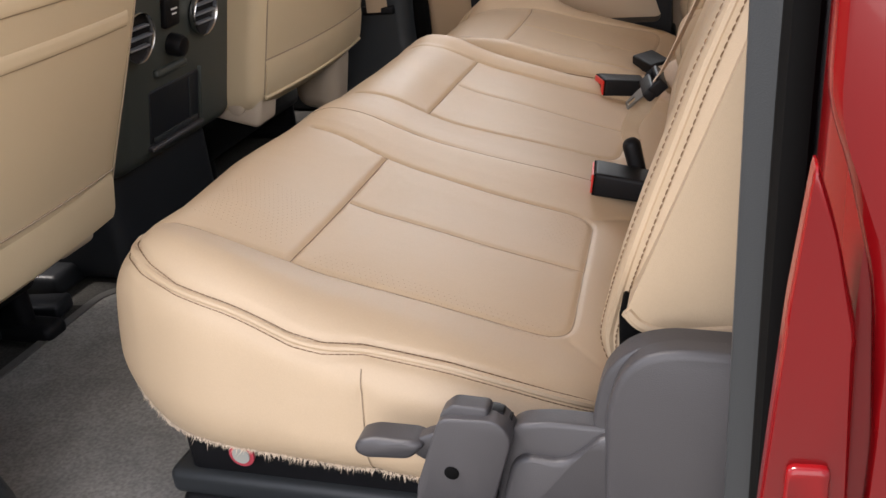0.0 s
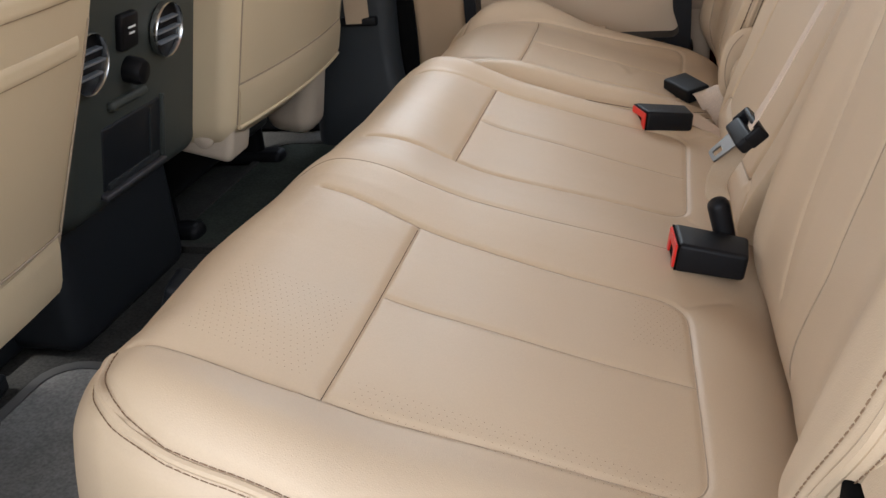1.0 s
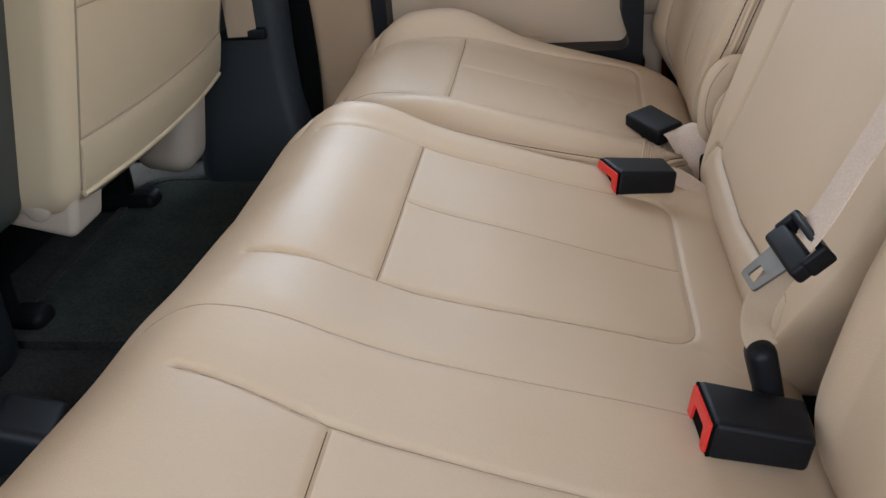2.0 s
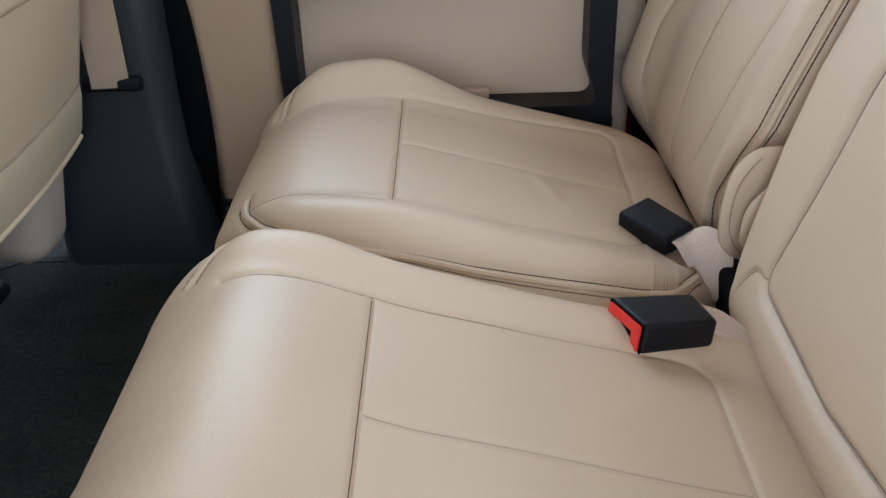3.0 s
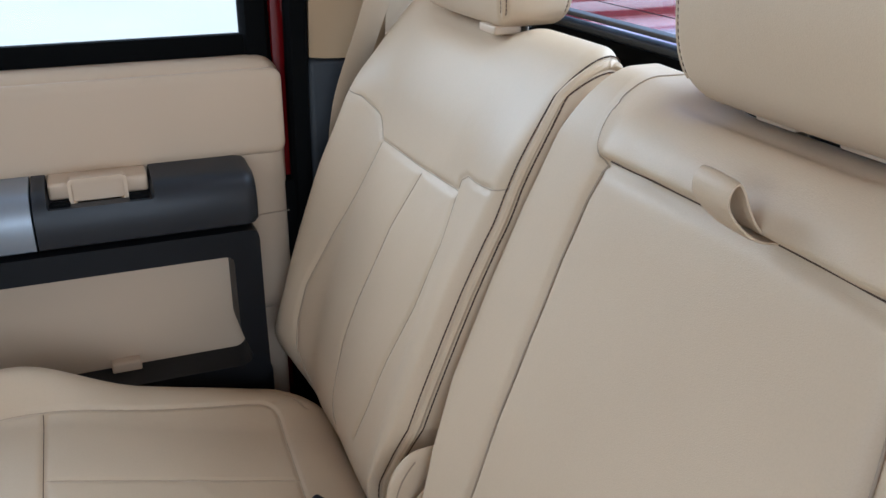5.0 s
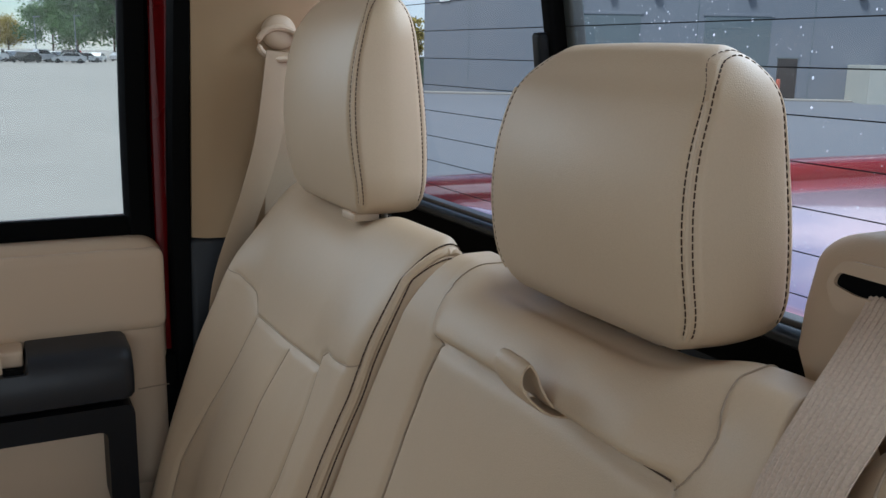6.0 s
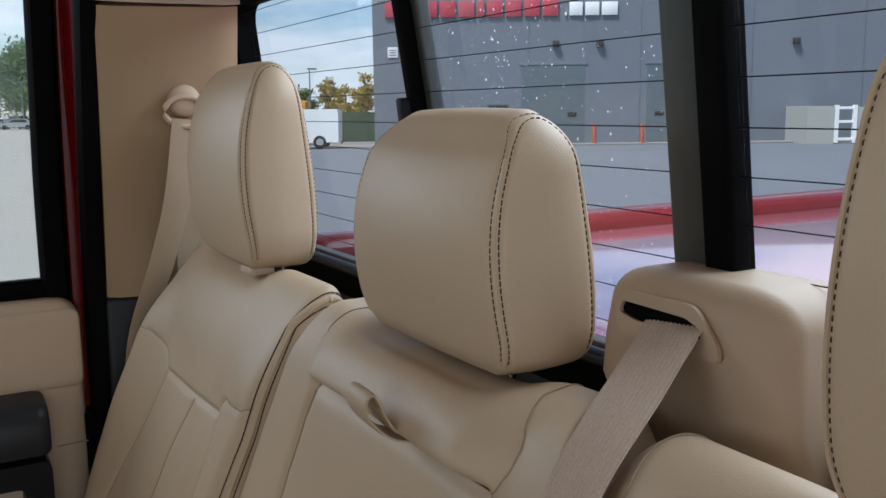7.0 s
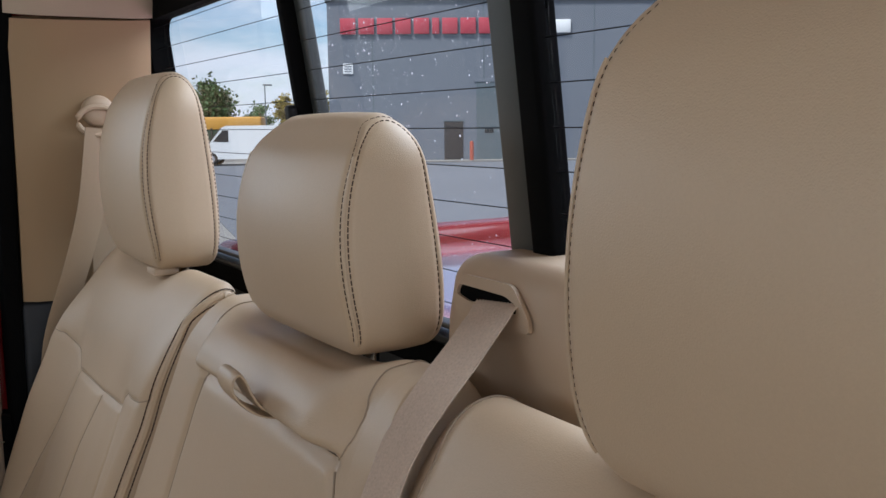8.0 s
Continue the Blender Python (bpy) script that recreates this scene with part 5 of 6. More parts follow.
part("webbing", strap(smooth_path([(-0.048, 1.432, 0.500), (-0.030, 1.437, 0.492), (-0.014, 1.438, 0.481), (0.004, 1.432, 0.466), (0.020, 1.425, 0.446)], 18), (0.25, 1, 0.25), 0.027, 0.0022, 12, 1), M_webbing, b2, "tan webbing stub")
stub = smooth_path([(-0.030, 1.588, 0.491), (-0.014, 1.573, 0.490), (0.000, 1.561, 0.480), (0.003, 1.553, 0.463), (0.000, 1.545, 0.443)], 26)
part("webbing", strap(stub, (1, -0.35, 0.05), np.interp(np.linspace(0, 1, len(stub)), [0, 0.2, 0.4, 0.55, 1], [0.024, 0.034, 0.044, 0.038, 0.010]), 0.0026, 16), M_webbing, b3, "folded tan webbing stub")

belt = thing("centre_seat_belt", "tan centre belt hanging from its slot, tongue free", "seat belt")
bp_ = smooth_path([(0.252, 1.121, 0.990), (0.230, 1.120, 0.9835), (0.218, 1.118, 0.974), (0.196, 1.114, 0.955), (0.172, 1.109, 0.936), (0.151, 1.107, 0.914), (0.134, 1.105, 0.886), (0.090, 1.101, 0.79), (0.046, 1.096, 0.695), (0.013, 1.090, 0.625), (-0.002, 1.087, 0.600)], 90)
part("webbing", strap(bp_, (0.16, 1.0, 0.0), 0.047, 0.0022, 28, 1), M_webbing, belt)
tm = look((-0.005, 1.085, 0.596), (-0.044, 1.082, 0.560)) @ pose(0, 0, 0, 0, 0, 8) @ Matrix.Scale(0.86, 4)
grip = [rb((0, 0, -0.006), (0.054, 0.016, 0.020), 0.004, 3), rb((0, 0, 0.013), (0.056, 0.018, 0.007), 0.003, 2)] + [rb((s * 0.025, 0, 0.006), (0.006, 0.018, 0.022), 0.003, 2) for s in (-1, 1)]
part("tongue_grip", moved(join(*grip), tm), M_black, belt, "black plastic tongue grip")
part("tongue", moved(ring_plate(rounded_outline([(-0.016, -0.018), (0.016, -0.018), (0.013, 0.016), (-0.013, 0.016)], 0.004), [(x, y + 0.006) for x, y in rounded_outline([(-0.006, -0.006), (0.006, -0.006), (0.006, 0.006), (-0.006, 0.006)], 0.002)], 0.0022, pose(0, 0, 0)), tm @ pose(0.002, 0.0, -0.030, -90, 0, 0)), M_steel, belt, "bare steel tongue plate", smooth=False)
fold = smooth_path([(-0.002, 1.094, 0.590), (-0.014, 1.090, 0.572), (-0.026, 1.080, 0.556), (-0.030, 1.068, 0.545), (-0.026, 1.060, 0.534)], 26)
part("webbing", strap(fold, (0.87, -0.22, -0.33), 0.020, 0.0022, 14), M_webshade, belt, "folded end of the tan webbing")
stalk = rb((0, 0, 0), (0.020, 0.024, 0.052), (0.009, 0.010, 0.010), 4, (0, 0, 0), (1, 1, 4), lambda v: v * np.stack([1 + 2.5 * v[:, 2], 1 + 4.0 * v[:, 2], 1 + 0 * v[:, 2]], 1))
part("anchor_stalk", moved(stalk, pose(-0.023, 1.058, 0.514, -8, -14, 0)), M_black, belt, "black tapered anchor stalk")
part("anchor_pin", tube([(-0.022, 1.050, 0.476), (-0.024, 1.051, 0.492)], 0.0055, 12), M_chrome, belt)

# housing of the centre belt
housing = thing("belt_housing", "tan moulded belt housing on the rear wall", "belt housing")


def house_shape(v):
    w = v.copy()
    k = smoothstep(0.0, 0.075, v[:, 2])
    front = np.clip(0.5 - v[:, 0] / 0.081, 0, 1)
    w[:, 0] += front * (0.007 * k + 0.014 * (1 - smoothstep(-0.022, 0.004, v[:, 2])))
    w[:, 1] *= 1.03 - 0.07 * k
    return w


part("body", rb((0.2675, 1.118, 0.938), (0.081, 0.150, 0.144), (0.018, 0.036, 0.022), 6, (0, 0, 0), (2, 2, 4), house_shape), M_trim, housing)
bz = Matrix.Translation((0.2300, 1.131, 0.9800)) @ pose(0, 0, 0, 0, -82, 0) @ pose(0, 0, 0, 0, 0, 90)
rim = rounded_outline([(0.031, -0.017), (-0.026, -0.017), (-0.046, 0.002), (-0.048, 0.011), (0.030, 0.011), (0.039, -0.003)], 0.006)
hole = rounded_outline([(0.032, -0.010), (-0.020, -0.009), (-0.032, -0.005), (-0.034, 0.001), (0.020, 0.000), (0.034, -0.003)], 0.003)
part("bezel", ring_plate(rim, hole, 0.0035, bz), M_trim, housing, "raised tan slot bezel", smooth=False)
part("slot", prism(hole, 0.0008, bz), M_rubber, housing, smooth=False)

# outer belt on the passenger pillar
belt_o = thing("outer_seat_belt", "tan outer belt hanging from its pillar guide", "seat belt")
part("guide", moved(lathe([(0.021, 0.0), (0.021, 0.010), (0.018, 0.014), (0.009, 0.016), (0.001, 0.0165)], 28), pose(0.168, 1.962, 1.122, 90, 0, 0)), M_trim, belt_o, "tan belt guide cap")
part("guide_loop", tube([(0.166 + 0.027 * math.cos(t), 1.945, 1.108 + 0.019 * math.sin(t)) for t in np.linspace(0, 2 * math.pi, 24, endpoint=False)], 0.004, 8, True), M_trim, belt_o)
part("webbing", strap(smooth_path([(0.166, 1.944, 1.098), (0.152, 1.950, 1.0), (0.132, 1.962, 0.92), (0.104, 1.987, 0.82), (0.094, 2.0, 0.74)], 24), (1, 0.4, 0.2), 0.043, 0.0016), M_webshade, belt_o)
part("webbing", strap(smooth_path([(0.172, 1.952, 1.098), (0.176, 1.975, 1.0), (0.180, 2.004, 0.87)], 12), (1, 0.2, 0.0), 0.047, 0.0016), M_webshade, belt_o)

# ---------------------------------------------------------------- seat side fittings by the open door
fit_ = thing("recliner_cover", "grey plastic hinge cover of the folding seat", "hinge cover")


shell = rounded_outline([(-0.008, 0.30), (-0.007, 0.520), (0.001, 0.552), (0.018, 0.571), (0.042, 0.578), (0.160, 0.574), (0.160, 0.30)], 0.036)
part("shield", soft_plate(shell, 0.542, 0.022, 0.004), M_grey, fit_, "large rounded hinge shield")
face = rounded_outline([(0.002, 0.30), (0.003, 0.530), (0.012, 0.560), (0.028, 0.577), (0.050, 0.582), (0.158, 0.578), (0.158, 0.30)], 0.032)
part("shield", soft_plate(face, 0.527, 0.016, 0.006), M_grey, fit_)
cover = [(-0.138, 0.420), (-0.134, 0.452), (-0.112, 0.514), (-0.070, 0.516), (-0.060, 0.502), (-0.078, 0.440), (-0.082, 0.420)]
part("bracket_cover", soft_plate(rounded_outline(cover, 0.008), 0.528, 0.024, 0.002), M_grey, fit_)
part("bracket_cover", soft_plate(rounded_outline([(-0.116, 0.490), (-0.113, 0.513), (-0.103, 0.522), (-0.077, 0.521), (-0.080, 0.490)], 0.004), 0.5345, 0.014, 0.002), M_grey, fit_)
part("clip", join(rb((-0.074, 0.546, 0.513), (0.012, 0.010, 0.005), 0.0015, 1), rb((-0.070, 0.548, 0.507), (0.014, 0.008, 0.004), 0.001, 1)), M_black, fit_, "small black clip")
part("bolt_hole", moved(lathe([(0.0055, 0.0), (0.0055, 0.0012), (0.0045, 0.0018), (0.001, 0.0018)], 20), pose(-0.106, 0.5285, 0.468, 90, 0, 0)), M_rubber, fit_)
part("arm", soft_plate(rounded_outline([(-0.084, 0.40), (-0.068, 0.496), (-0.058, 0.506), (-0.036, 0.510), (0.03, 0.509), (0.03, 0.40)], 0.010), 0.540, 0.018, 0.004), M_grey, fit_, "long hinge arm cover")
part("arm", soft_plate(rounded_outline([(-0.082, 0.40), (-0.064, 0.474), (-0.056, 0.483), (-0.026, 0.482), (-0.014, 0.492), (0.0, 0.508), (0.03, 0.508), (0.03, 0.40)], 0.008), 0.533, 0.02, 0.005), M_grey, fit_)
paddle = rounded_outline([(-0.188, 0.467), (-0.184, 0.476), (-0.172, 0.481), (-0.138, 0.481), (-0.130, 0.477), (-0.142, 0.464), (-0.180, 0.461)], 0.006)
lever = solid("release_lever", soft_plate(paddle, 0.540, 0.022, 0.006), M_grey, "dark grey seat release paddle", "lever")
part("lever_arm", soft_plate(rounded_outline([(-0.152, 0.472), (-0.124, 0.486), (-0.110, 0.486), (-0.116, 0.460), (-0.130, 0.458)], 0.004), 0.547, 0.012, 0.003), M_grey, lever)
rail = thing("seat_floor_rail", "black steel rail under the seat front", "rail")
part("rail", rb((-0.26, 0.66, 0.325), (0.36, 0.05, 0.03), 0.010, 3), M_slate, rail)
part("foot", rb((-0.40, 0.66, 0.295), (0.06, 0.06, 0.04), 0.012, 3), M_black, rail)
part("foot", rb((-0.14, 0.66, 0.295), (0.06, 0.06, 0.04), 0.012, 3), M_black, rail)
tagset = solid("round_tag", moved(lathe([(0.013, 0.0), (0.013, 0.003), (0.001, 0.003)], 24), pose(-0.352, 0.640, 0.368, 90, 0, 0)), M_signred, "round red and white tag under the seat", "tag")
part("face", moved(lathe([(0.009, 0.003), (0.009, 0.0045), (0.001, 0.0045)], 20), pose(-0.352, 0.640, 0.368, 90, 0, 0)), M_gatewall, tagset)

# ragged fleece under the cushion's lower edge
rg = np.random.default_rng(7)
fv, ff = [], []
h = pad_wide.h
hem = [(0.20, -h[1], -h[2] + 0.012), (-h[0] + 0.02, -h[1], -h[2] + 0.012), (-h[0], -h[1] + 0.02, -h[2] + 0.012), (-h[0], -h[1] + 0.30, -h[2] + 0.012)]
edge, way = pad_wide.line(hem, 0.0004, 0.0)
for p, n in zip(edge, way):
    for _ in range(2):
        l, k = rg.uniform(0.0012, 0.0045), len(fv)
        q = p + rg.normal(0, 0.0010, 3)
        tip = q + l * (0.5 * n + rg.normal(0, 0.5, 3) + np.array((0, 0, -0.5)))
        fv += [tuple(q + (0.0004, 0, 0)), tuple(q - (0.0004, 0, 0)), tuple(tip)]
        ff.append((k, k + 1, k + 2))
tagged(part("fleece_edge", (np.array(fv), ff), M_fleece, cushion_wide, "ragged pale fleece under the edge", smooth=False), kind="stuff")
perforations(pad_wide, top_wide, [(-0.275, -0.065, 0.692, 0.716), (-0.10, -0.062, 0.87, 0.94), (-0.40, -0.31, 0.70, 0.80)], cushion_wide)

# ---------------------------------------------------------------- outside: truck bed
bed = thing("truck_bed", "red truck bed with a glossy painted hard cover", "truck bed")
part("cover", rb((1.42, CY, 0.862), (1.95, 1.60, 0.04), (0.03, 0.03, 0.018), 4), M_cover, bed, "glossy wet red hard cover, sky reflection painted in pale pink")
part("side_wall", rb((1.40, 2.10, 0.60), (2.05, 0.10, 0.62), 0.03, 4), M_paint, bed)
part("side_wall", rb((1.40, 2 * CY - 2.10, 0.60), (2.05, 0.10, 0.62), 0.03, 4), M_paint, bed)
part("front_wall", rb((0.41, CY, 0.56), (0.06, 1.62, 0.56), 0.02, 3), M_paint, bed)
part("tailgate", rb((2.44, CY, 0.60), (0.06, 1.62, 0.58), 0.02, 3), M_paint, bed)

# ---------------------------------------------------------------- outside: lot and building
bm_ = slab(-1500, 1500, -1500, 1500, GROUND - 0.4, GROUND, 0.01)
wall("ground", bm_, M_concrete, "pale worn concrete lot reaching to the horizon", "ground")
D0 = 50.0
AZ = radians(30)
O = Vector((D0 * math.sin(AZ), D0 * math.cos(AZ) + 0.7, GROUND))
FAC = Matrix.Translation(O) @ Matrix.Rotation(-AZ, 4, "Z")


def fac(x0, x1, z0, z1, d0, d1, r=0.01):
    """A block in the facade's frame: along it, up, and in depth (towards the camera: minus)."""
    return moved(slab(x0, x1, d0, d1, z0, z1, r), FAC)


wall("road", prism([(6, -6), (60, -25), (85.8, 9.2), (13.8, 50.9), (3, 6)], 0.012, pose(0, 0, GROUND)), M_asphalt, "grey asphalt yard before the building", "road")
wall("pavement", fac(-3.9, 60, 0.012, 0.10, -1.2, 0.0), M_concrete, "pale concrete apron at the wall", "pavement")
bld = thing("warehouse_building", "long grey warehouse with flat roof and tall shutters", "building")
part("wall", fac(-3.9, 60, 0.0, 8.75, 0.0, 24.0), M_wall, bld, smooth=False)
part("roof_edge", fac(-4.0, 60.1, 8.72, 8.95, -0.10, 24.1), M_walldoor, bld, smooth=False)
for x in np.arange(-1.5, 60, 6.1):
    part("panel_joint", fac(x, x + 0.05, 0.1, 8.7, -0.012, 0.02, 0.002), M_walldoor, bld, smooth=False)
for x0 in (4.2, 11.1, 30.0, 37.0):
    sh = part("shutter", fac(x0, x0 + 3.5, 0.1, 4.35, -0.02, 0.05), M_walldoor, bld, "slate sectional shutter", smooth=False)
    part("shutter_frame", fac(x0 - 0.12, x0 + 3.62, 4.35, 4.5, -0.05, 0.05), M_wall, sh, smooth=False)
    for k in range(1, 7):
        part("slat", fac(x0 + 0.03, x0 + 3.47, 0.1 + k * 0.6, 0.13 + k * 0.6, -0.027, 0.0, 0.004), M_walldoor, sh, smooth=False)
    for k in (0.45, 2.55):
        part("pane", fac(x0 + k, x0 + k + 0.5, 1.55, 1.78, -0.045, 0.0), M_glassdark, sh, smooth=False)
for x0 in (2.4, 15.1):
    dr = part("door", fac(x0, x0 + 1.05, 0.1, 2.2, -0.03, 0.05), M_darkdoor, bld, "dark brown steel door", smooth=False)
    part("door_frame", fac(x0 - 0.07, x0 + 1.12, 2.2, 2.28, -0.05, 0.05), M_walldoor, dr, smooth=False)
for x0 in (5.9, 8.3, 13.2, 19.0):
    part("wall_light", fac(x0, x0 + 0.35, 5.3, 5.65, -0.25, 0.0, 0.03), M_darkdoor, bld, "small dark wall light")
part("vent", fac(-3.1, -2.55, 4.85, 5.4, -0.06, 0.0), M_white, bld, "small white wall vent", smooth=False)
for k in range(3):
    part("vent_slat", fac(-3.02, -2.63, 4.95 + 0.13 * k, 5.0 + 0.13 * k, -0.075, -0.05, 0.004), M_wall, bld, smooth=False)
# plain sign shapes along the top of the wall
sign = thing("wall_sign", "row of plain red and white sign shapes", "sign")
x = -3.2
for k in range(10):
    w = 0.55 if k == 5 else 1.0
    part("sign_shape", fac(x, x + w - 0.16, 6.95, 7.80, -0.12, -0.02, 0.02), M_signred, sign)
    x += w
x += 0.2
for k, w in enumerate((0.25, 0.85, 0.9, 1.0)):
    part("sign_shape", fac(x, x + w - 0.14, 6.97, 7.15 if k == 0 else 7.68, -0.12, -0.02, 0.02), M_white, sign)
    x += w
bol = thing("bollard", "orange-red steel bollard beside a shutter", "bollard", "bollards")
part("post", moved(lathe([(0.11, 0), (0.11, 1.05), (0.08, 1.13), (0.01, 1.15)], 16), FAC @ pose(3.85, -0.9, 0.0)), M_cone, bol)
for x0 in (8.1, 10.7, 14.95):
    copy_thing(bol, pose(*(FAC.to_3x3() @ Vector((x0 - 3.85, 0, 0)))))
gate = thing("white_gate_enclosure", "white panelled enclosure by the wall", "enclosure")
part("wall", fac(18.8, 20.2, 0.0, 1.95, -3.0, 0.0), M_gatewall, gate, "pale enclosure wall", smooth=False)
for k in range(3):
    if k % 2:
        part("gate_panel", fac(20.4 + k * 0.95, 21.2 + k * 0.95, 0.15, 1.9, -3.0, -2.9), M_gatewall, gate, smooth=False)
    else:
        for z in (0.25, 1.15, 1.85):
            part("gate_rail", fac(20.4 + k * 0.95, 21.2 + k * 0.95, z - 0.07, z + 0.07, -3.0, -2.9), M_white, gate, smooth=False)
    part("gate_post", fac(20.22 + k * 0.95, 20.42 + k * 0.95, 0.05, 2.0, -3.06, -2.86), M_white, gate, "white gate post", smooth=False)


def van(m, label):
    t = thing("cargo_van", label, "van")
    body = [(-2.6, 0.35), (2.55, 0.35), (2.6, 0.9), (2.35, 1.15), (1.75, 1.25), (1.15, 2.0), (0.9, 2.1), (-2.55, 2.1), (-2.62, 1.9)]
    part("body", prism(body, 1.9, m @ pose(0, 0.95, 0, 90, 0, 0)), M_white, t, smooth=False)
    part("side_window", prism([(1.08, 1.25), (1.62, 1.28), (1.10, 1.86), (0.80, 1.86), (0.80, 1.25)], 1.92, m @ pose(0, 0.96, 0, 90, 0, 0)), M_glassdark, t, smooth=False)
    part("windscreen", prism([(1.80, 1.27), (1.86, 1.27), (1.24, 1.99), (1.18, 1.99)], 1.6, m @ pose(0, 0.8, 0, 90, 0, 0)), M_glassdark, t, smooth=False)
    for x in (-1.6, 1.75):
        for y in (-0.97, 0.80):
            wh = part("wheel", moved(lathe([(0.2, 0), (0.35, 0.02), (0.36, 0.15), (0.2, 0.17)], 24), m @ pose(x, y + 0.17, 0.36, 90, 0, 0)), M_tyre, t)
            part("rim", moved(lathe([(0.2, -0.004), (0.2, 0.174), (0.01, 0.176)], 20), m @ pose(x, y + 0.17, 0.36, 90, 0, 0)), M_carsilver, wh)
    part("bumper", moved(rb((2.58, 0, 0.5), (0.14, 1.85, 0.22), 0.05, 2), m), M_darkdoor, t)
    return t


van(FAC @ pose(-8.3, -1.0, 0.012, 0, 0, 180), "white cargo van parked beside the building")


def car(m, paint, label, truck=False):
    t = thing("parked_car", label, "car", "cars on the lot")
    if truck:
        body = [(-2.7, 0.45), (2.7, 0.45), (2.75, 1.0), (1.6, 1.15), (0.95, 1.8), (-0.35, 1.85), (-0.55, 1.2), (-2.7, 1.15)]
        glassy = [(-0.25, 1.2), (1.35, 1.2), (0.88, 1.7), (-0.2, 1.75)]
    else:
        body = [(-2.2, 0.35), (2.2, 0.35), (2.25, 0.75), (1.2, 0.95), (0.55, 1.42), (-1.2, 1.45), (-1.9, 1.0), (-2.25, 0.95)]
        glassy = [(-1.5, 0.98), (0.98, 0.98), (0.48, 1.36), (-1.12, 1.38)]
    part("body", prism(body, 1.8, m @ pose(0, 0.9, 0, 90, 0, 0)), paint, t, smooth=False)
    part("side_glass", prism(glassy, 1.82, m @ pose(0, 0.91, 0, 90, 0, 0)), M_glassdark, t, smooth=False)
    for x in (-1.4, 1.45):
        for y in (-0.92, 0.74):
            part("wheel", moved(lathe([(0.18, 0), (0.33, 0.02), (0.34, 0.16), (0.18, 0.18)], 20), m @ pose(x, y + 0.18, 0.34, 90, 0, 0)), M_tyre, t)
    return t


def at(az, d, yaw=0):
    return pose(d * math.sin(radians(az)), d * math.cos(radians(az)), GROUND, 0, 0, yaw)


car(at(4.9, 165, 5), M_carred, "red pickup parked on the far lot", True)
for az, d, p, l in ((3.2, 96, M_carsilver, "silver car parked on the far lot"), (2.0, 90, M_carblue, "dark blue car parked on the far lot"), (0.6, 80, M_carsilver, "silver car parked on the far lot"),
                    (-0.8, 92, M_carblue, "dark blue car parked on the far lot"), (7.6, 98, M_carsilver, "silver car parked on the far lot"), (8.8, 96, M_carblue, "dark blue car parked on the far lot"), (4.2, 104, M_white, "white car parked on the far lot")):
    car(at(az, d + 70, 20 + 40 * (az % 1)), p, l)
for k in range(12):
    car(at(0.2 + 0.52 * k + 0.15 * (k % 3), 136 + 5 * (k % 4), 15 + 55 * (k % 5)), (M_carsilver, M_white, M_carblue, M_carsilver, M_tyre)[k % 5], ("silver car parked on the lot", "white car parked on the lot", "dark blue car parked on the lot", "silver car parked on the lot", "black car parked on the lot")[k % 5], k % 4 == 1)
for az, d in ((3.0, 150), (5.1, 140), (21.5, 100)):
    lamp = thing("street_lamp", "tall grey lamp post on the far lot", "lamp post", "lamp posts")
    part("pole", moved(tube([(0, 0, 0), (0, 0, 6.4)], [0.10, 0.06], 8), at(az, d)), M_walldoor, lamp)
    part("head", moved(rb((0.3, 0, 6.5), (1.0, 0.3, 0.16), 0.05, 2), at(az, d)), M_walldoor, lamp)
for k in range(9):
    car(at(-1.5 + 0.62 * k, 172 + 4 * (k % 3), 70 + 25 * (k % 4)), (M_carsilver, M_carblue, M_white)[k % 3], ("silver car parked in a far row", "dark blue car parked in a far row", "white car parked in a far row")[k % 3])


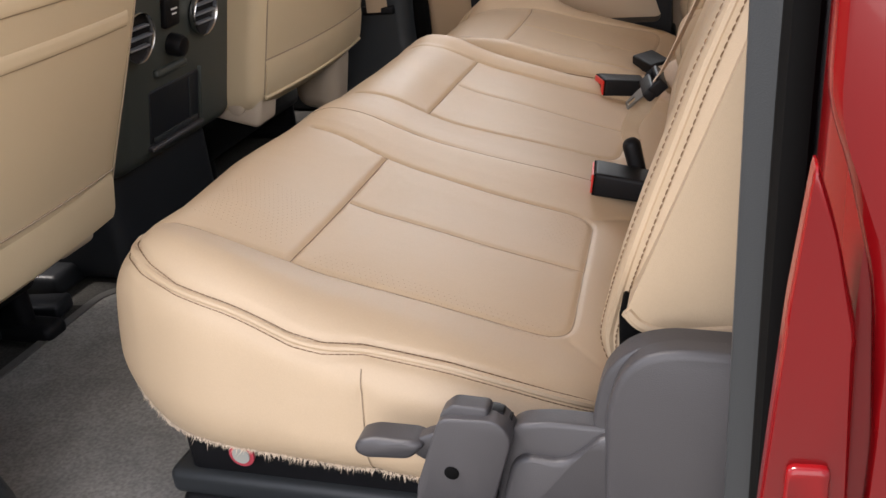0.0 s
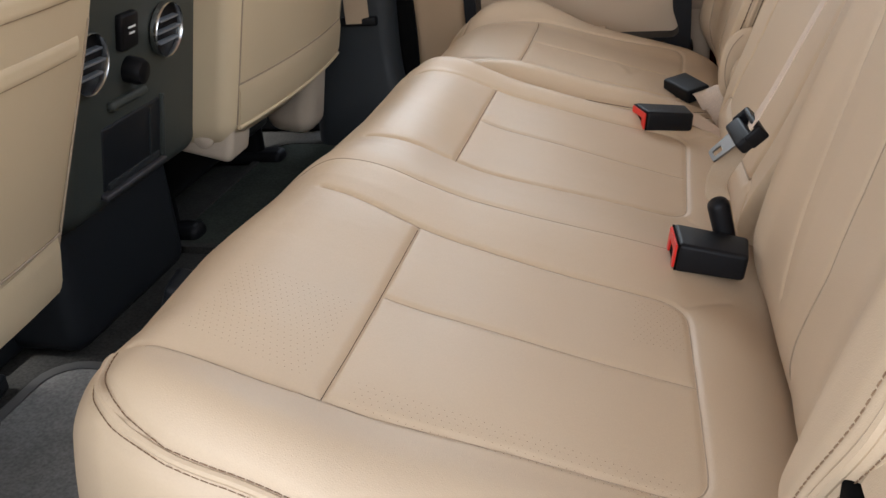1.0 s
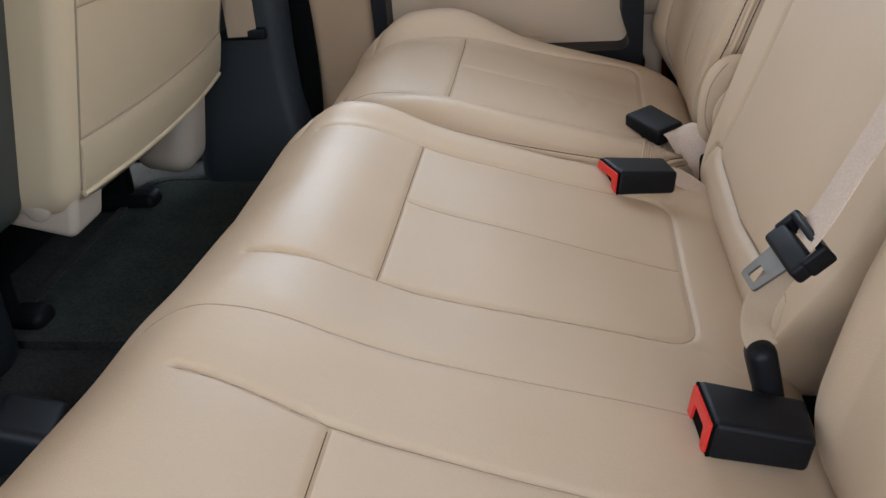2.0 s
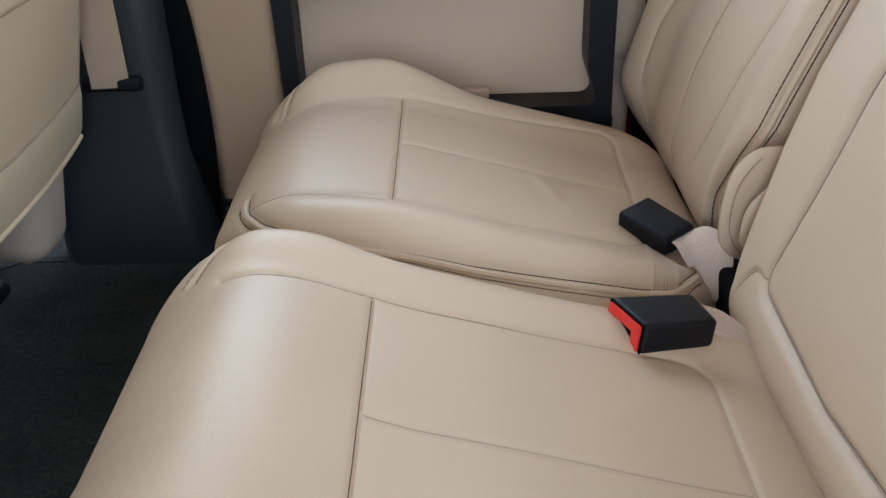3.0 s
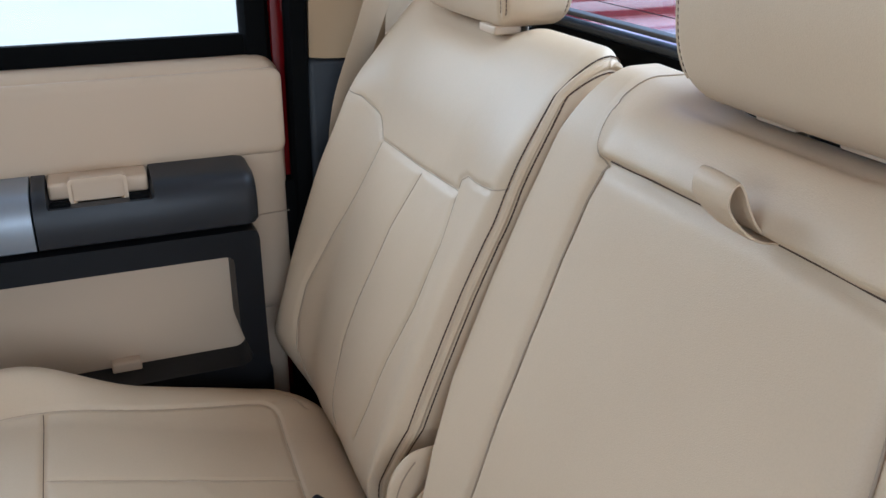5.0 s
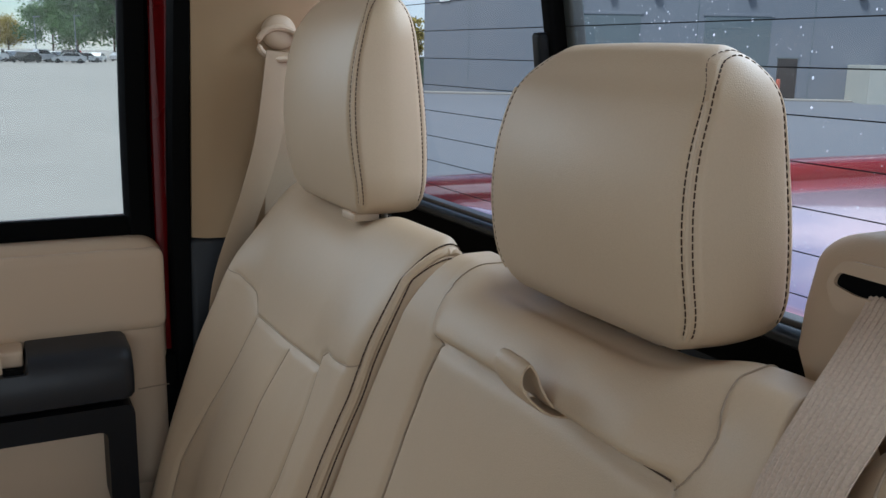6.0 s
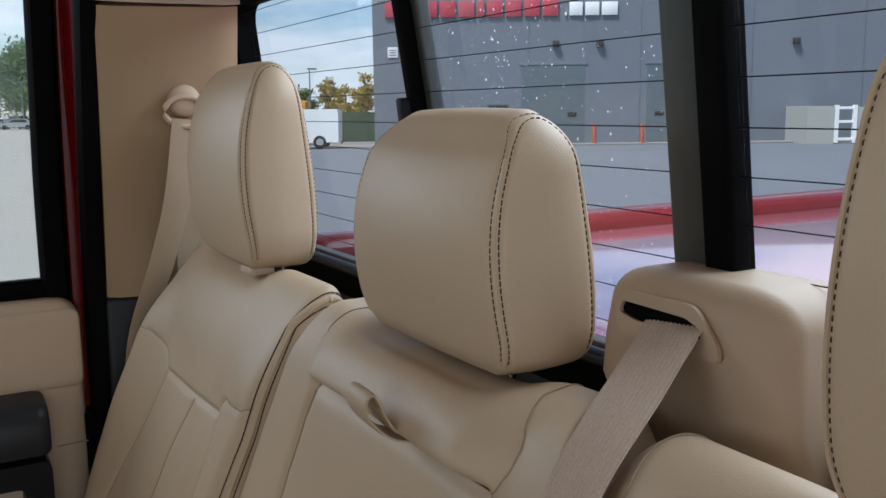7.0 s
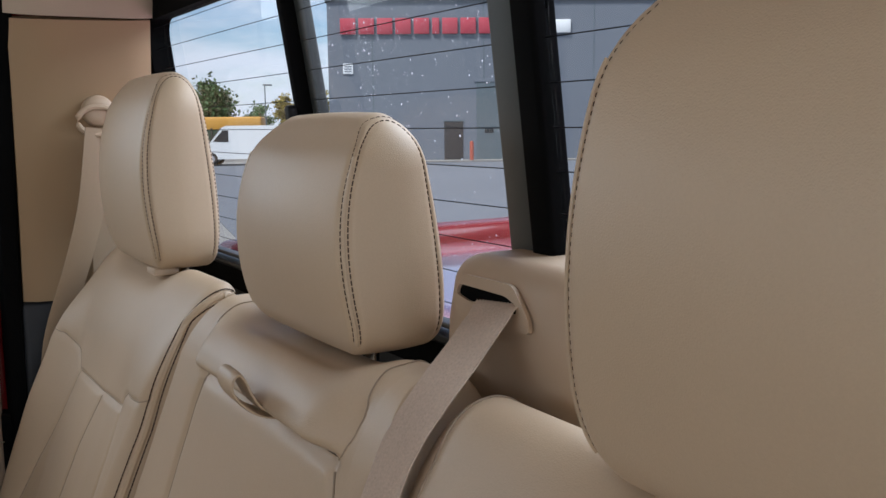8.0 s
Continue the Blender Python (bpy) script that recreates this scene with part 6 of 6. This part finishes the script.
def tree(m, height, spread, leaf, label, seed, count=9000):
    t = thing("tree", label, "tree", "trees behind the lot")
    r = np.random.default_rng(seed)
    trunk = [tube([(0, 0, 0), (0.1, 0.05, height * 0.3), (0.05, -0.1, height * 0.6), (0.1, 0, height * 0.85)], [0.22, 0.17, 0.11, 0.03], 8)]
    tips = []
    for i in range(11):
        z0 = height * r.uniform(0.16, 0.7)
        a = r.uniform(0, 6.28)
        l = spread * r.uniform(0.5, 1.0) * (1.15 - 0.6 * z0 / height)
        e = (l * math.cos(a), l * math.sin(a), z0 + l * r.uniform(0.3, 0.9))
        trunk.append(tube([(0.05, 0, z0), (e[0] * 0.5, e[1] * 0.5, z0 + (e[2] - z0) * 0.6), e], [0.09, 0.05, 0.015], 5))
        tips += [e, (e[0] * 0.6, e[1] * 0.6, z0 + (e[2] - z0) * 0.75)]
    tips.append((0.1, 0, height * 0.88))
    part("trunk", moved(join(*trunk), m), M_bark, t)
    n = count
    c = np.array(tips)[r.integers(0, len(tips), n)] + r.normal(0, spread * 0.20, (n, 3)) * [1, 1, 0.8]
    a, b = r.normal(0, 1, (n, 3)), r.normal(0, 1, (n, 3))
    a /= np.linalg.norm(a, axis=1, keepdims=True)
    b -= a * (a * b).sum(1, keepdims=True)
    b /= np.linalg.norm(b, axis=1, keepdims=True)
    s = r.uniform(0.10, 0.22, (n, 1)) * max(1.0, height / 7.5)
    v = np.stack([c - a * s, c + b * s * 0.6, c + a * s, c - b * s * 0.6], 1).reshape(-1, 3)
    f = np.arange(4 * n).reshape(-1, 4)
    tagged(part("crown", moved((v, f), m), leaf, t, smooth=False), kind="stuff")
    return t


for i, (az, d, h, sp, lf) in enumerate(((5.2, 190, 15.5, 6.4, M_leaf), (7.2, 184, 18.0, 7.2, M_leaf), (9.4, 184, 18.5, 7.2, M_leaf), (3.9, 196, 12.5, 5.4, M_leaf), (1.6, 210, 8.5, 3.2, M_leafy), (-0.6, 215, 8.0, 4.0, M_leafy),
                                       (12.5, 150, 13.0, 5.4, M_leaf), (18.0, 72, 5.6, 2.2, M_leaf), (22.6, 95, 5.6, 1.3, M_leafy), (23.6, 92, 4.6, 1.3, M_leafy), (24.8, 90, 5.9, 1.4, M_leafy), (21.2, 110, 4.6, 2.0, M_leaf))):
    tree(at(az, d), h, sp, lf, "leafy green tree behind the lot" if lf is M_leaf else "yellowing autumn tree behind the lot", 10 + i, 2600 if sp < 2.1 else 9000)
fence = thing("screen_fence", "dark green screened fence beside the building", "fence")
for k in range(7):
    part("fence_panel", fac(-22 + k * 2.6, -19.45 + k * 2.6, 0.1, 1.9, 6.0, 6.05), M_hedge, fence, smooth=False)
    part("post", fac(-22.05 + k * 2.6, -21.95 + k * 2.6, 0.0, 2.0, 5.95, 6.05), M_darkdoor, fence, smooth=False)
solid("yellow_machine", fac(-14.5, -9.0, 1.6, 2.7, 9.0, 11.0, 0.15), M_orange, "yellow machine body behind the fence", "machine")
